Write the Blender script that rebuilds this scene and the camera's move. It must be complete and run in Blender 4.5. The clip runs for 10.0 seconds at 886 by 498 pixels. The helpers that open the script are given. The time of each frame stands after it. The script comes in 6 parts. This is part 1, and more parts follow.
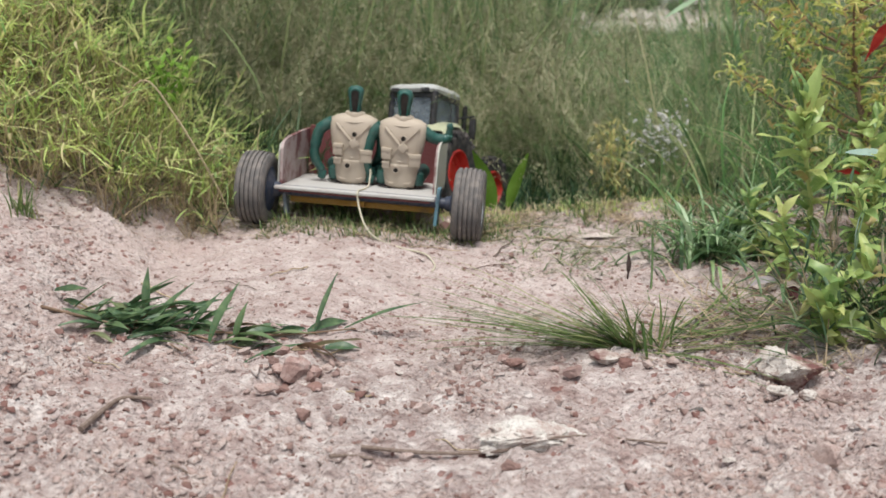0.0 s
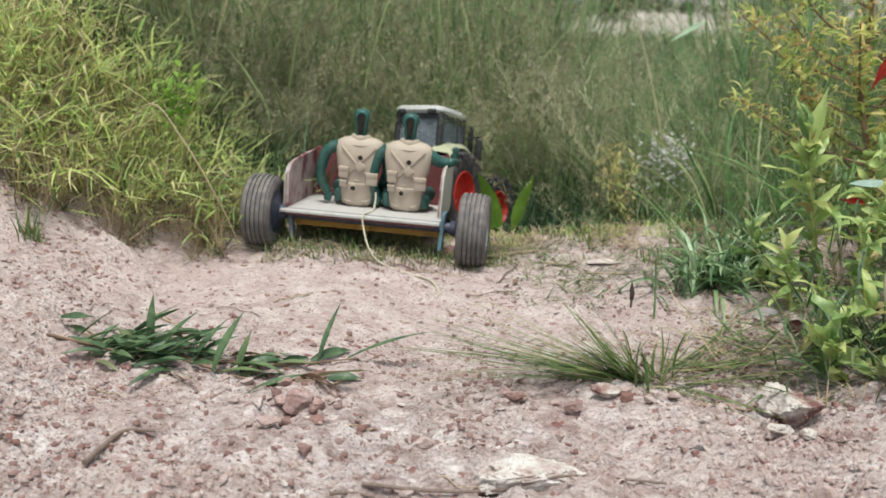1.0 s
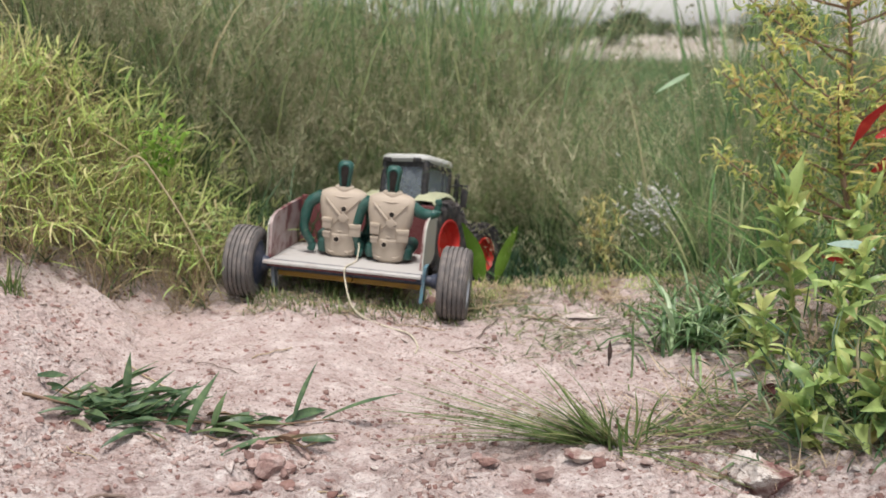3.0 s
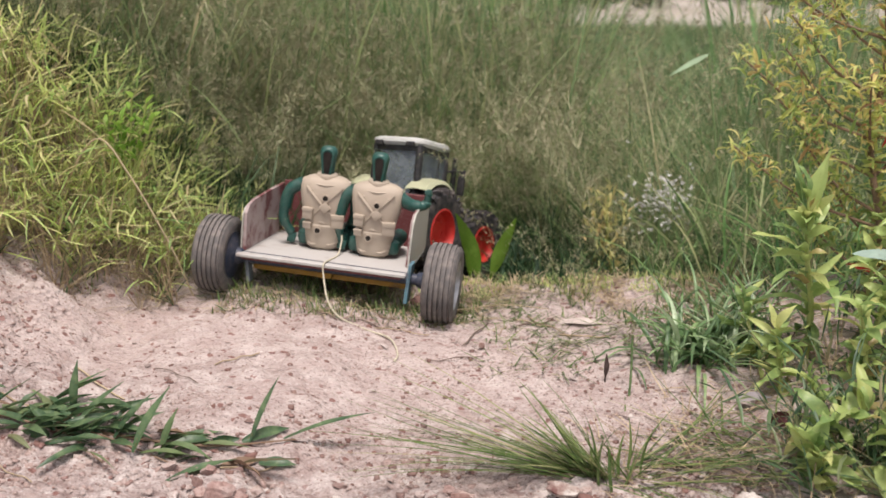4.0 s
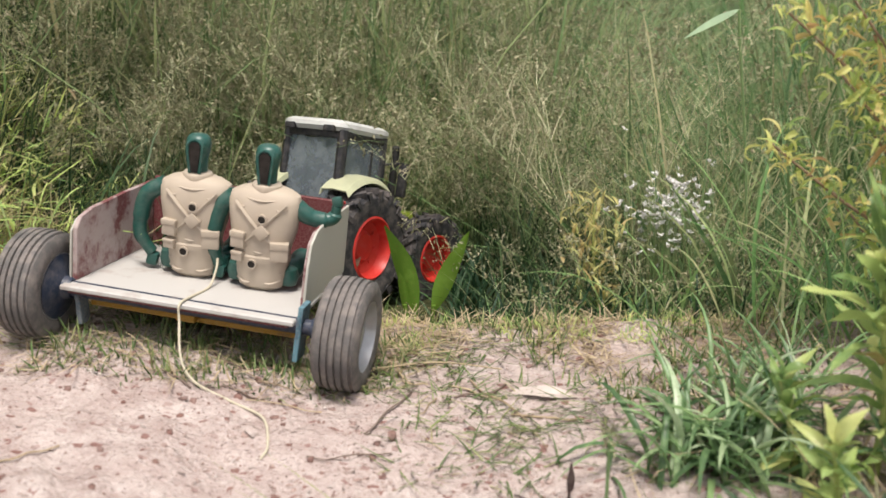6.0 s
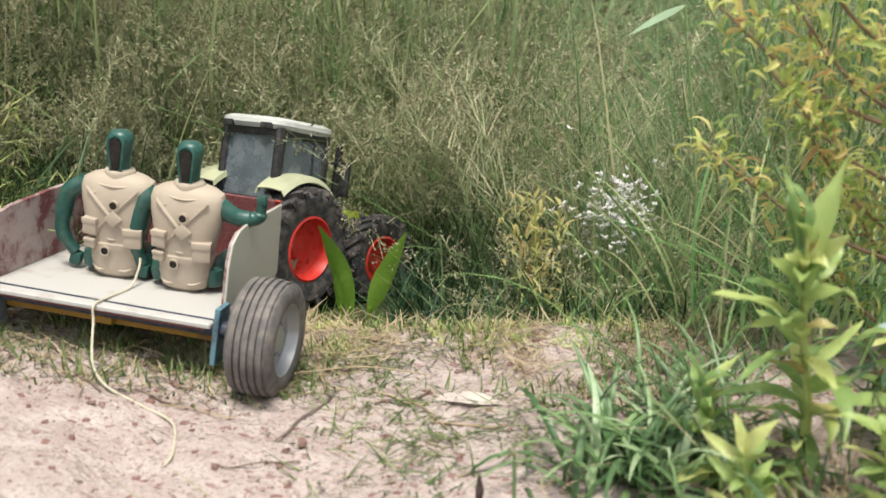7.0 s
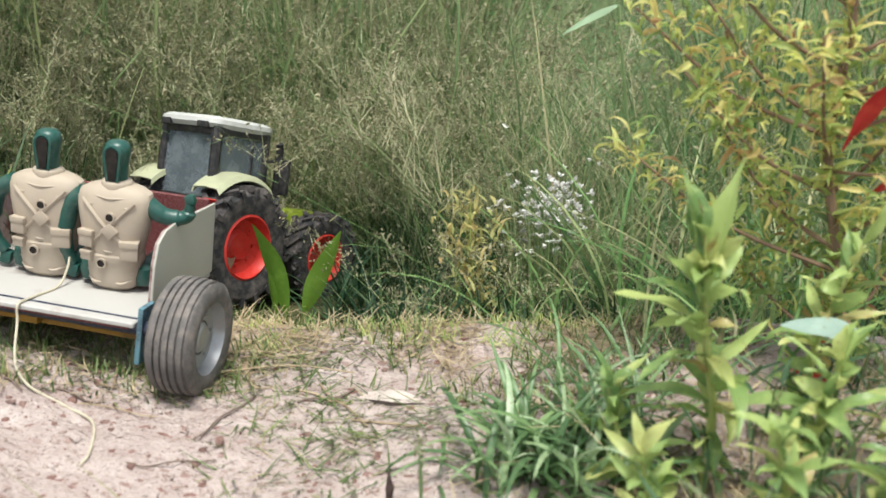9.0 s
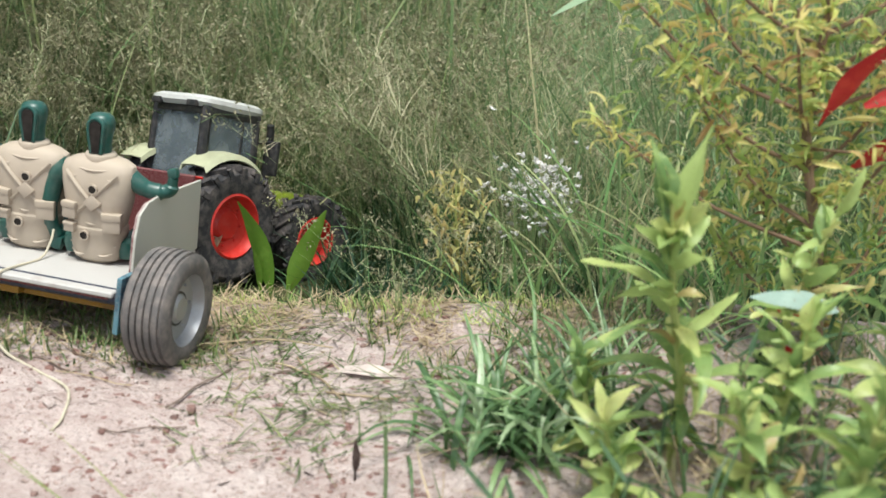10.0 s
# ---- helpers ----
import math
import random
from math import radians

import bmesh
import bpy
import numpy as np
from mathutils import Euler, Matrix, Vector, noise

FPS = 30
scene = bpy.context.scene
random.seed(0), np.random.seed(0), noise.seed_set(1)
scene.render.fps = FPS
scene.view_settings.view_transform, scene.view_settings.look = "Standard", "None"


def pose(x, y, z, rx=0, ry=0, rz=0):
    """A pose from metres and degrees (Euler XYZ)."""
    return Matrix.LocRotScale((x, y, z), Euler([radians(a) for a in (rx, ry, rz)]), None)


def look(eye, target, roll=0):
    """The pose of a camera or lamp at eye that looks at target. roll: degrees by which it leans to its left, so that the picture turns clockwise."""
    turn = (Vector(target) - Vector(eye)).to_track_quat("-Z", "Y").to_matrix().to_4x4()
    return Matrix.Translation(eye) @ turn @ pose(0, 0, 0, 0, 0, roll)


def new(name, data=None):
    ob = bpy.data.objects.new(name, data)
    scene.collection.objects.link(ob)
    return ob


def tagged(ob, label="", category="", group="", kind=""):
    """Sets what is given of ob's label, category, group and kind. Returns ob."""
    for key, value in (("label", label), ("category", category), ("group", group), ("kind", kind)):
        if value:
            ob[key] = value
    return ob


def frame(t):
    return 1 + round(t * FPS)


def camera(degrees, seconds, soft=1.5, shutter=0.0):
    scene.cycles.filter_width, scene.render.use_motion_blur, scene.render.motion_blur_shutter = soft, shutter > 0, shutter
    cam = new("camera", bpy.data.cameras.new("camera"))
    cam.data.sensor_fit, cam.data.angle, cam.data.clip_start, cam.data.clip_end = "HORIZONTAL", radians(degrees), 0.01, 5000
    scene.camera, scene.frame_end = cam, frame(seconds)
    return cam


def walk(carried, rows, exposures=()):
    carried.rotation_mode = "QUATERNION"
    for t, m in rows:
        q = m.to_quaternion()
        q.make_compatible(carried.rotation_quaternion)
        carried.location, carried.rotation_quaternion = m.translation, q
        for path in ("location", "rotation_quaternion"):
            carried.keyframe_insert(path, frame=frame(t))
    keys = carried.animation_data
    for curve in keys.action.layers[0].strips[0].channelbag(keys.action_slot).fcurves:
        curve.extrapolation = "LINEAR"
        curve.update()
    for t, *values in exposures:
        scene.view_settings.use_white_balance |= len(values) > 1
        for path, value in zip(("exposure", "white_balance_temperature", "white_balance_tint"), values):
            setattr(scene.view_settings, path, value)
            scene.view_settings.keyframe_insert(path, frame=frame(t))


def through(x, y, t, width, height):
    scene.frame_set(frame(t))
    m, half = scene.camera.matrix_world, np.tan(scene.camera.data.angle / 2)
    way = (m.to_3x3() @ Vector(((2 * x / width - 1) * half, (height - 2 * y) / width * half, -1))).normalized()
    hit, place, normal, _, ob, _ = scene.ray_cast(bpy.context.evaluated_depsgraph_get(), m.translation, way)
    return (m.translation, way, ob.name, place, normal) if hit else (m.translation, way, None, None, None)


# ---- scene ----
cam = camera(50.0, 10.0, soft=1.6)
cam.data.dof.use_dof, cam.data.dof.focus_distance, cam.data.dof.aperture_fstop = True, 0.66, 9.5
walk(cam, [
    (0.0, pose(-0.0136, -0.0041, 0.2031, 75.795, 0, -0.629) @ pose(0, 0, 0, 0, 0, -1.741)),
    (0.5, pose(-0.0120, -0.0030, 0.2158, 75.666, 0, -0.413) @ pose(0, 0, 0, 0, 0, -1.559)),
    (1.0, pose(-0.0093, -0.0016, 0.2257, 75.761, 0, -0.099) @ pose(0, 0, 0, 0, 0, -1.345)),
    (1.5, pose(-0.0073, -0.0023, 0.2278, 75.983, 0, -0.002) @ pose(0, 0, 0, 0, 0, -1.219)),
    (2.0, pose(-0.0050, -0.0023, 0.2328, 76.429, 0, 0.067) @ pose(0, 0, 0, 0, 0, -1.108)),
    (2.5, pose(0.0001, 0.0000, 0.2399, 76.683, 0, -0.000) @ pose(0, 0, 0, 0, 0, -1.035)),
    (3.0, pose(0.0108, 0.0023, 0.2555, 76.933, 0, 0.073) @ pose(0, 0, 0, 0, 0, -0.910)),
    (3.2, pose(0.0131, 0.0035, 0.2608, 76.862, 0, 0.046) @ pose(0, 0, 0, 0, 0, -0.924)),
    (4.3, pose(0.0505, 0.1424, 0.2680, 73.914, 0, 2.263) @ pose(0, 0, 0, 0, 0, -0.128)),
    (4.5, pose(0.0530, 0.1927, 0.2585, 73.728, 0, 2.420) @ pose(0, 0, 0, 0, 0, -0.261)),
    (5.0, pose(0.0713, 0.2367, 0.2558, 73.411, 0, 2.564) @ pose(0, 0, 0, 0, 0, -0.067)),
    (5.2, pose(0.0812, 0.2536, 0.2524, 73.376, 0, 2.944) @ pose(0, 0, 0, 0, 0, 0.138)),
    (6.3, pose(0.1155, 0.3333, 0.2410, 72.142, 0, 3.160) @ pose(0, 0, 0, 0, 0, 0.404)),
    (6.5, pose(0.1288, 0.3365, 0.2369, 72.538, 0, 3.665) @ pose(0, 0, 0, 0, 0, 0.483)),
    (7.0, pose(0.1488, 0.3400, 0.2404, 72.508, 0, 3.524) @ pose(0, 0, 0, 0, 0, 0.492)),
    (7.5, pose(0.1637, 0.3408, 0.2439, 72.710, 0, 3.428) @ pose(0, 0, 0, 0, 0, 0.498)),
    (8.0, pose(0.1713, 0.3412, 0.2459, 72.589, 0, 3.078) @ pose(0, 0, 0, 0, 0, 0.487)),
    (8.5, pose(0.1796, 0.3412, 0.2481, 72.349, 0, 2.797) @ pose(0, 0, 0, 0, 0, 0.513)),
    (9.0, pose(0.1861, 0.3406, 0.2436, 72.221, 0, 2.879) @ pose(0, 0, 0, 0, 0, 0.668)),
    (9.5, pose(0.1936, 0.3391, 0.2355, 72.402, 0, 3.173) @ pose(0, 0, 0, 0, 0, 0.860)),
    (10.0, pose(0.2088, 0.3368, 0.2262, 72.687, 0, 3.988) @ pose(0, 0, 0, 0, 0, 1.185)),
], exposures=((0.0, 0.72, 6450, 9), (0.6, 0.75, 6400, 6), (2.0, 0.76, 6400, 6), (3.0, 0.78, 6600, 13), (4.5, 0.78, 6900, 18), (5.2, 0.85, 6900, 18), (6.5, 1.05, 6800, 9), (8.5, 1.07, 6600, 6), (10.0, 1.06, 6400, 6)))

# ---- light ----
SUN_EL, SUN_AZ = 74.0, 172.0
world = bpy.data.worlds.new("overcast_sky")
scene.world = world
world.use_nodes = True
wn = world.node_tree.nodes
sky = wn.new("ShaderNodeTexSky")
sky.sky_type = "NISHITA"
sky.sun_disc = False
sky.sun_elevation, sky.sun_rotation = radians(SUN_EL), radians(SUN_AZ)
sky.air_density, sky.dust_density, sky.ozone_density = 1.0, 1.2, 0.8
wn["Background"].inputs["Strength"].default_value = 0.112
cloud = wn.new("ShaderNodeHueSaturation")  # a thin cloud layer takes most of the blue out
cloud.inputs["Saturation"].default_value = 0.30
world.node_tree.links.new(sky.outputs["Color"], cloud.inputs["Color"])
world.node_tree.links.new(cloud.outputs["Color"], wn["Background"].inputs["Color"])
sun_data = bpy.data.lights.new("sun", "SUN")
sun_data.energy, sun_data.angle, sun_data.color = 2.5, radians(18), (1.0, 0.97, 0.92)
sun = new("sun", sun_data)
az, el = radians(SUN_AZ), radians(SUN_EL)
sun.matrix_world = look((0, 0, 0), (-math.sin(az) * math.cos(el), -math.cos(az) * math.cos(el), -math.sin(el)))


# ---- materials ----
class Mat:
    """A small wrapper for building node materials."""

    def __init__(self, name, rough=0.7, metal=0.0, spec=0.4):
        self.m = bpy.data.materials.new(name)
        self.m.use_nodes = True
        self.t = self.m.node_tree
        self.b = self.t.nodes["Principled BSDF"]
        self.b.inputs["Roughness"].default_value = rough
        self.b.inputs["Metallic"].default_value = metal
        self.b.inputs["Specular IOR Level"].default_value = spec

    def add(self, kind, **values):
        n = self.t.nodes.new(kind)
        for k, v in values.items():
            n.inputs[k].default_value = v
        return n

    def link(self, a, b):
        self.t.links.new(a, b)

    def coords(self, scale=1.0, stretch=(1, 1, 1)):
        tc = self.add("ShaderNodeTexCoord")
        mp = self.add("ShaderNodeMapping", Scale=tuple(scale * s for s in stretch))
        self.link(tc.outputs["Object"], mp.inputs["Vector"])
        return mp.outputs["Vector"]

    def noise(self, scale, detail=4.0, rough=0.55, vec=None):
        n = self.add("ShaderNodeTexNoise", Scale=scale, Detail=detail, Roughness=rough)
        self.link(vec if vec is not None else self.coords(), n.inputs["Vector"])
        return n.outputs["Fac"]

    def ramp(self, fac, stops):
        r = self.add("ShaderNodeValToRGB")
        els = r.color_ramp.elements
        while len(els) < len(stops):
            els.new(0.5)
        for e, (p, c) in zip(els, stops):
            e.position, e.color = p, (*c, 1) if len(c) == 3 else c
        self.link(fac, r.inputs["Fac"])
        return r.outputs["Color"]

    def mix(self, fac, a, b, blend="MIX"):
        n = self.t.nodes.new("ShaderNodeMix")
        n.data_type, n.blend_type = "RGBA", blend
        for sock, v in ((n.inputs[0], fac), (n.inputs[6], a), (n.inputs[7], b)):
            if hasattr(v, "is_output"):
                self.link(v, sock)
            elif isinstance(v, (int, float)):
                sock.default_value = v
            else:
                sock.default_value = (*v, 1)
        return n.outputs[2]

    def color(self, c):
        if hasattr(c, "is_output"):
            self.link(c, self.b.inputs["Base Color"])
        else:
            self.b.inputs["Base Color"].default_value = (*c, 1)
        return self

    def bump(self, height, strength=0.4, distance=0.001):
        n = self.add("ShaderNodeBump", Strength=strength, Distance=distance)
        self.link(height, n.inputs["Height"])
        self.link(n.outputs["Normal"], self.b.inputs["Normal"])
        return self


def worn_paint(name, base, worn, amount=0.5, rough=0.6, scale=60.0, dust=0.25):
    """Painted board: the paint worn through in patches, with dust on it."""
    m = Mat(name, rough, spec=0.3)
    v = m.coords()
    big = m.ramp(m.noise(scale, 6, 0.65, v), [(amount - 0.06, (0, 0, 0)), (amount + 0.08, (1, 1, 1))])
    streak = m.ramp(m.noise(scale * 2.2, 4, 0.6, m.coords(1, (1, 1, 0.25))), [(0.45, (0, 0, 0)), (0.7, (1, 1, 1))])
    c = m.mix(big, base, worn)
    c = m.mix(m.mix(0.5, big, streak, "MULTIPLY"), c, worn)
    fine = m.noise(900, 3, 0.6, v)
    c = m.mix(m.ramp(fine, [(0.4, (0, 0, 0)), (0.75, (dust, dust, dust))]), c, (0.42, 0.34, 0.30))
    return m.color(c).bump(fine, 0.3, 0.0004).m


def leaf_mat(name, stops, rough=0.5, through=0.35, vein=False, spec=0.3):
    """Foliage: colour varies from blade to blade and along it, some light passes through."""
    m = Mat(name, rough, spec=spec)
    g = m.add("ShaderNodeNewGeometry")
    info = m.add("ShaderNodeObjectInfo")
    both = m.add("ShaderNodeMath")
    both.operation = "ADD"
    m.link(g.outputs["Random Per Island"], both.inputs[0])
    m.link(info.outputs["Random"], both.inputs[1])
    wrap = m.add("ShaderNodeMath")
    wrap.operation = "FRACT"
    m.link(both.outputs[0], wrap.inputs[0])
    c = m.ramp(wrap.outputs[0], stops)
    n = m.noise(140, 4, 0.6)
    c = m.mix(m.ramp(n, [(0.35, (0, 0, 0)), (0.75, (0.45, 0.45, 0.45))]), c, tuple(x * 0.65 for x in stops[len(stops) // 2][1]))
    blot = m.ramp(m.noise(70, 5, 0.65), [(0.52, (0, 0, 0)), (0.72, (0.5, 0.5, 0.5))])
    c = m.mix(blot, c, tuple(min(0.8, x * 1.3 + 0.02) for x in stops[len(stops) // 2][1]))
    spots = m.ramp(m.noise(420, 2, 0.5), [(0.66, (0, 0, 0)), (0.74, (0.5, 0.5, 0.5))])
    c = m.mix(spots, c, (0.20, 0.13, 0.05))
    m.color(c)
    m.bump(m.noise(600, 2), 0.25, 0.0004)
    tr = m.add("ShaderNodeBsdfTranslucent")
    m.link(c, tr.inputs["Color"])
    mx = m.add("ShaderNodeMixShader", Fac=through)
    m.link(m.b.outputs[0], mx.inputs[1])
    m.link(tr.outputs[0], mx.inputs[2])
    m.link(mx.outputs[0], m.t.nodes["Material Output"].inputs["Surface"])
    return m.m


def soil_mat():
    m = Mat("pink_soil", 0.95, spec=0.12)
    v = m.coords(1.0, (1.0, 1.75, 1.0))  # washed into bands across the slope
    large = m.noise(6.0, 5, 0.6, v)
    mid = m.noise(38.0, 6, 0.62, v)
    fine = m.noise(420.0, 5, 0.7, v)
    grit = m.add("ShaderNodeTexVoronoi", Scale=240.0)
    m.link(v, grit.inputs["Vector"])
    c = m.ramp(mid, [(0.30, (0.190, 0.118, 0.102)), (0.43, (0.318, 0.255, 0.236)), (0.56, (0.462, 0.398, 0.372)), (0.70, (0.640, 0.592, 0.562))])
    c = m.mix(m.ramp(large, [(0.35, (0, 0, 0)), (0.65, (0.45, 0.45, 0.45))]), c, (0.465, 0.375, 0.348))
    blotch = m.noise(17.0, 5, 0.6, v)
    c = m.mix(m.ramp(blotch, [(0.30, (0.55, 0.55, 0.55)), (0.46, (0, 0, 0))]), c, (0.275, 0.178, 0.156))
    crust = m.noise(110.0, 6, 0.66, v)
    # the trodden part of the path is smoother than the loose soil below it
    where = m.add("ShaderNodeSeparateXYZ")
    m.link(m.coords(), where.inputs[0])
    trod = m.add("ShaderNodeMapRange")
    for key, val in (("From Min", 0.58), ("From Max", 0.74), ("To Min", 1.0), ("To Max", 0.30)):
        trod.inputs[key].default_value = val
    m.link(where.outputs["Y"], trod.inputs["Value"])
    loose = trod.outputs[0]
    packed = m.add("ShaderNodeMapRange")
    for key, val in (("From Min", 0.58), ("From Max", 0.74), ("To Min", 0.0), ("To Max", 0.55)):
        packed.inputs[key].default_value = val
    m.link(where.outputs["Y"], packed.inputs["Value"])
    c = m.mix(packed.outputs[0], c, (0.490, 0.395, 0.362))
    # relief shading put into the colour: the bump's low spots darker, high spots paler
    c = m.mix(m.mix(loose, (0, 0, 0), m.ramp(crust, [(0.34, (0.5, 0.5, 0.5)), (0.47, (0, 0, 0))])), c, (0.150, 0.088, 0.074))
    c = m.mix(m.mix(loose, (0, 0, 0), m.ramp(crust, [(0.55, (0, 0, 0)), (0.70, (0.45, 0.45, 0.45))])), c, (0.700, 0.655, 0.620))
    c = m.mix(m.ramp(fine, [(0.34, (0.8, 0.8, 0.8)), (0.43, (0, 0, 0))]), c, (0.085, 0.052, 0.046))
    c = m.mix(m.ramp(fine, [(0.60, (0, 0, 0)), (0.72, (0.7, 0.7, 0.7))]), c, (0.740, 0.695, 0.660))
    c = m.mix(m.ramp(grit.outputs["Color"], [(0.84, (0, 0, 0)), (0.9, (0.75, 0.75, 0.75))]), c, (0.185, 0.070, 0.056))
    # far off the soil gives way to grass, then to a pale sandy field
    pos = m.add("ShaderNodeNewGeometry")
    sep = m.add("ShaderNodeSeparateXYZ")
    m.link(pos.outputs["Position"], sep.inputs[0])
    dist = m.add("ShaderNodeVectorMath")
    dist.operation = "LENGTH"
    m.link(pos.outputs["Position"], dist.inputs[0])
    far = m.add("ShaderNodeMapRange")
    far.inputs["From Min"].default_value, far.inputs["From Max"].default_value = 0.915, 0.965
    wide = m.add("ShaderNodeMath")
    wide.operation = "ABSOLUTE"
    m.link(sep.outputs["X"], wide.inputs[0])
    off = m.add("ShaderNodeMapRange")
    for key, val in (("From Min", 0.48), ("From Max", 1.1), ("To Min", 0.0), ("To Max", 0.6)):
        off.inputs[key].default_value = val
    m.link(wide.outputs[0], off.inputs["Value"])
    ragged = m.add("ShaderNodeMapRange")
    for key, val in (("From Min", 0.3), ("From Max", 0.7), ("To Min", -0.02), ("To Max", 0.03)):
        ragged.inputs[key].default_value = val
    m.link(m.noise(14.0, 5, 0.65), ragged.inputs["Value"])
    reach = sep.outputs["Y"]
    for extra in (off.outputs[0], ragged.outputs[0]):
        plus = m.add("ShaderNodeMath")
        m.link(reach, plus.inputs[0])
        m.link(extra, plus.inputs[1])
        reach = plus.outputs[0]
    m.link(reach, far.inputs["Value"])
    c = m.mix(far.outputs[0], c, m.ramp(m.noise(9.0, 5, 0.6, v), [(0.35, (0.028, 0.036, 0.017)), (0.65, (0.075, 0.080, 0.034))]))
    sand = m.add("ShaderNodeMapRange")
    sand.inputs["From Min"].default_value, sand.inputs["From Max"].default_value = 9.0, 10.0
    m.link(dist.outputs["Value"], sand.inputs["Value"])
    c = m.mix(sand.outputs[0], c, m.ramp(m.noise(0.15, 4, 0.6, v), [(0.35, (0.30, 0.26, 0.21)), (0.65, (0.42, 0.38, 0.33))]))
    m.color(c)
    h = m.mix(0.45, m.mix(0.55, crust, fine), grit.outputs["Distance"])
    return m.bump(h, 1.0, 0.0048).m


def stone_mat(name, stops, scale=90.0, vary=0.5):
    m = Mat(name, 0.9, spec=0.2)
    v = m.coords()
    info = m.add("ShaderNodeObjectInfo")
    off = m.add("ShaderNodeVectorMath")
    m.link(v, off.inputs[0])
    m.link(info.outputs["Random"], off.inputs[1])
    g = m.add("ShaderNodeNewGeometry")
    n = m.noise(scale, 6, 0.65, off.outputs[0])
    c = m.ramp(n, stops)
    tone = m.mix(0.5, g.outputs["Random Per Island"], info.outputs["Random"])
    c = m.mix(vary, c, m.ramp(tone, [(0.25, (0.22, 0.10, 0.085)), (0.42, (0.32, 0.22, 0.19)), (0.62, (0.41, 0.33, 0.295)), (0.9, (0.50, 0.45, 0.42))]))
    fine = m.noise(700, 4, 0.65, v)
    c = m.mix(m.ramp(fine, [(0.35, (0.6, 0.6, 0.6)), (0.5, (0, 0, 0))]), c, (0.158, 0.094, 0.072))
    return m.color(c).bump(fine, 0.5, 0.00025).m


def plain(name, c, rough=0.5, metal=0.0, dust=0.3, scale=250.0, spec=0.4):
    """Moulded plastic, rubber or metal with dust and small scuffs."""
    m = Mat(name, rough, metal, spec)
    v = m.coords()
    n = m.noise(scale, 5, 0.65, v)
    col = m.mix(m.ramp(n, [(0.42, (0, 0, 0)), (0.75, (dust, dust, dust))]), c, (0.40, 0.33, 0.29))
    dark = m.ramp(m.noise(scale * 0.35, 3, 0.6, v), [(0.3, (0.35, 0.35, 0.35)), (0.55, (0, 0, 0))])
    col = m.mix(dark, col, tuple(x * 0.6 for x in c))
    return m.color(col).bump(n, 0.15, 0.0003).m


SOIL = soil_mat()
ROCK = stone_mat("pale_rock", [(0.40, (0.130, 0.058, 0.054)), (0.47, (0.30, 0.23, 0.20)), (0.54, (0.46, 0.42, 0.38)), (0.70, (0.58, 0.56, 0.52))], 34, 0.10)
CHALK = stone_mat("chalk_crust", [(0.36, (0.34, 0.26, 0.23)), (0.5, (0.52, 0.49, 0.45)), (0.7, (0.60, 0.59, 0.55))], 80, 0.2)
CLOD = stone_mat("soil_clod", [(0.3, (0.200, 0.112, 0.096)), (0.5, (0.355, 0.265, 0.240)), (0.68, (0.52, 0.475, 0.445))])
SLATE = stone_mat("dark_pebble", [(0.3, (0.05, 0.055, 0.055)), (0.7, (0.12, 0.12, 0.115))], 120, 0.05)
MAROONLEAF = leaf_mat("maroon_dead_leaf", [(0.0, (0.075, 0.026, 0.030)), (1.0, (0.11, 0.04, 0.042))], 0.7, 0.2)
BUDBROWN = plain("dark_bud", (0.045, 0.026, 0.022), 0.8, dust=0.15, scale=400)
REDCLOD = stone_mat("red_clod", [(0.3, (0.105, 0.048, 0.043)), (0.55, (0.190, 0.105, 0.090)), (0.8, (0.34, 0.245, 0.215))], 90, 0.22)
TYRE = plain("grey_rubber", (0.115, 0.108, 0.104), 0.85, dust=0.45, scale=140, spec=0.2)
TYREDARK = plain("black_rubber", (0.032, 0.032, 0.035), 0.75, dust=0.35, scale=160, spec=0.25)
RIM = plain("silver_rim", (0.374, 0.382, 0.396), 0.4, 0.6, dust=0.3)
REDRIM = plain("red_rim", (0.520, 0.028, 0.020), 0.4, dust=0.10)
BLACK = plain("black_plastic", (0.014, 0.015, 0.017), 0.45, dust=0.15)
DARKBLUE = plain("dark_blue_plastic", (0.014, 0.025, 0.050), 0.5, dust=0.2)
BLUE = worn_paint("pale_blue_paint", (0.072, 0.194, 0.245), (0.022, 0.072, 0.108), 0.55, dust=0.35)
GREYBLUE = worn_paint("grey_blue_paint", (0.075, 0.105, 0.125), (0.030, 0.045, 0.060), 0.55, dust=0.35)
MUSTARD = worn_paint("mustard_paint", (0.238, 0.122, 0.004), (0.130, 0.065, 0.007), 0.6, dust=0.2)
BED = worn_paint("worn_white_board", (0.420, 0.412, 0.392), (0.330, 0.290, 0.265), 0.60, scale=28, dust=0.3)
MAROON = worn_paint("maroon_paint", (0.115, 0.016, 0.020), (0.216, 0.115, 0.108), 0.66, dust=0.3)
STREAKED = worn_paint("streaked_maroon_paint", (0.137, 0.032, 0.036), (0.374, 0.302, 0.288), 0.5, scale=45, dust=0.35)
CREAM = worn_paint("cream_board", (0.432, 0.425, 0.374), (0.331, 0.302, 0.266), 0.68, dust=0.2)
VEST = plain("tan_plastic", (0.400, 0.335, 0.262), 0.6, dust=0.3, scale=120, spec=0.3)
GREENSKIN = plain("dark_green_plastic", (0.009, 0.068, 0.054), 0.38, dust=0.14, scale=160, spec=0.5)
HOLE = plain("hole_shade", (0.009, 0.006, 0.004), 0.9, dust=0.05)
LIME = plain("lime_paint", (0.216, 0.288, 0.022), 0.35, dust=0.15)
GUARD = plain("pale_lime_plastic", (0.400, 0.415, 0.270), 0.4, dust=0.2)
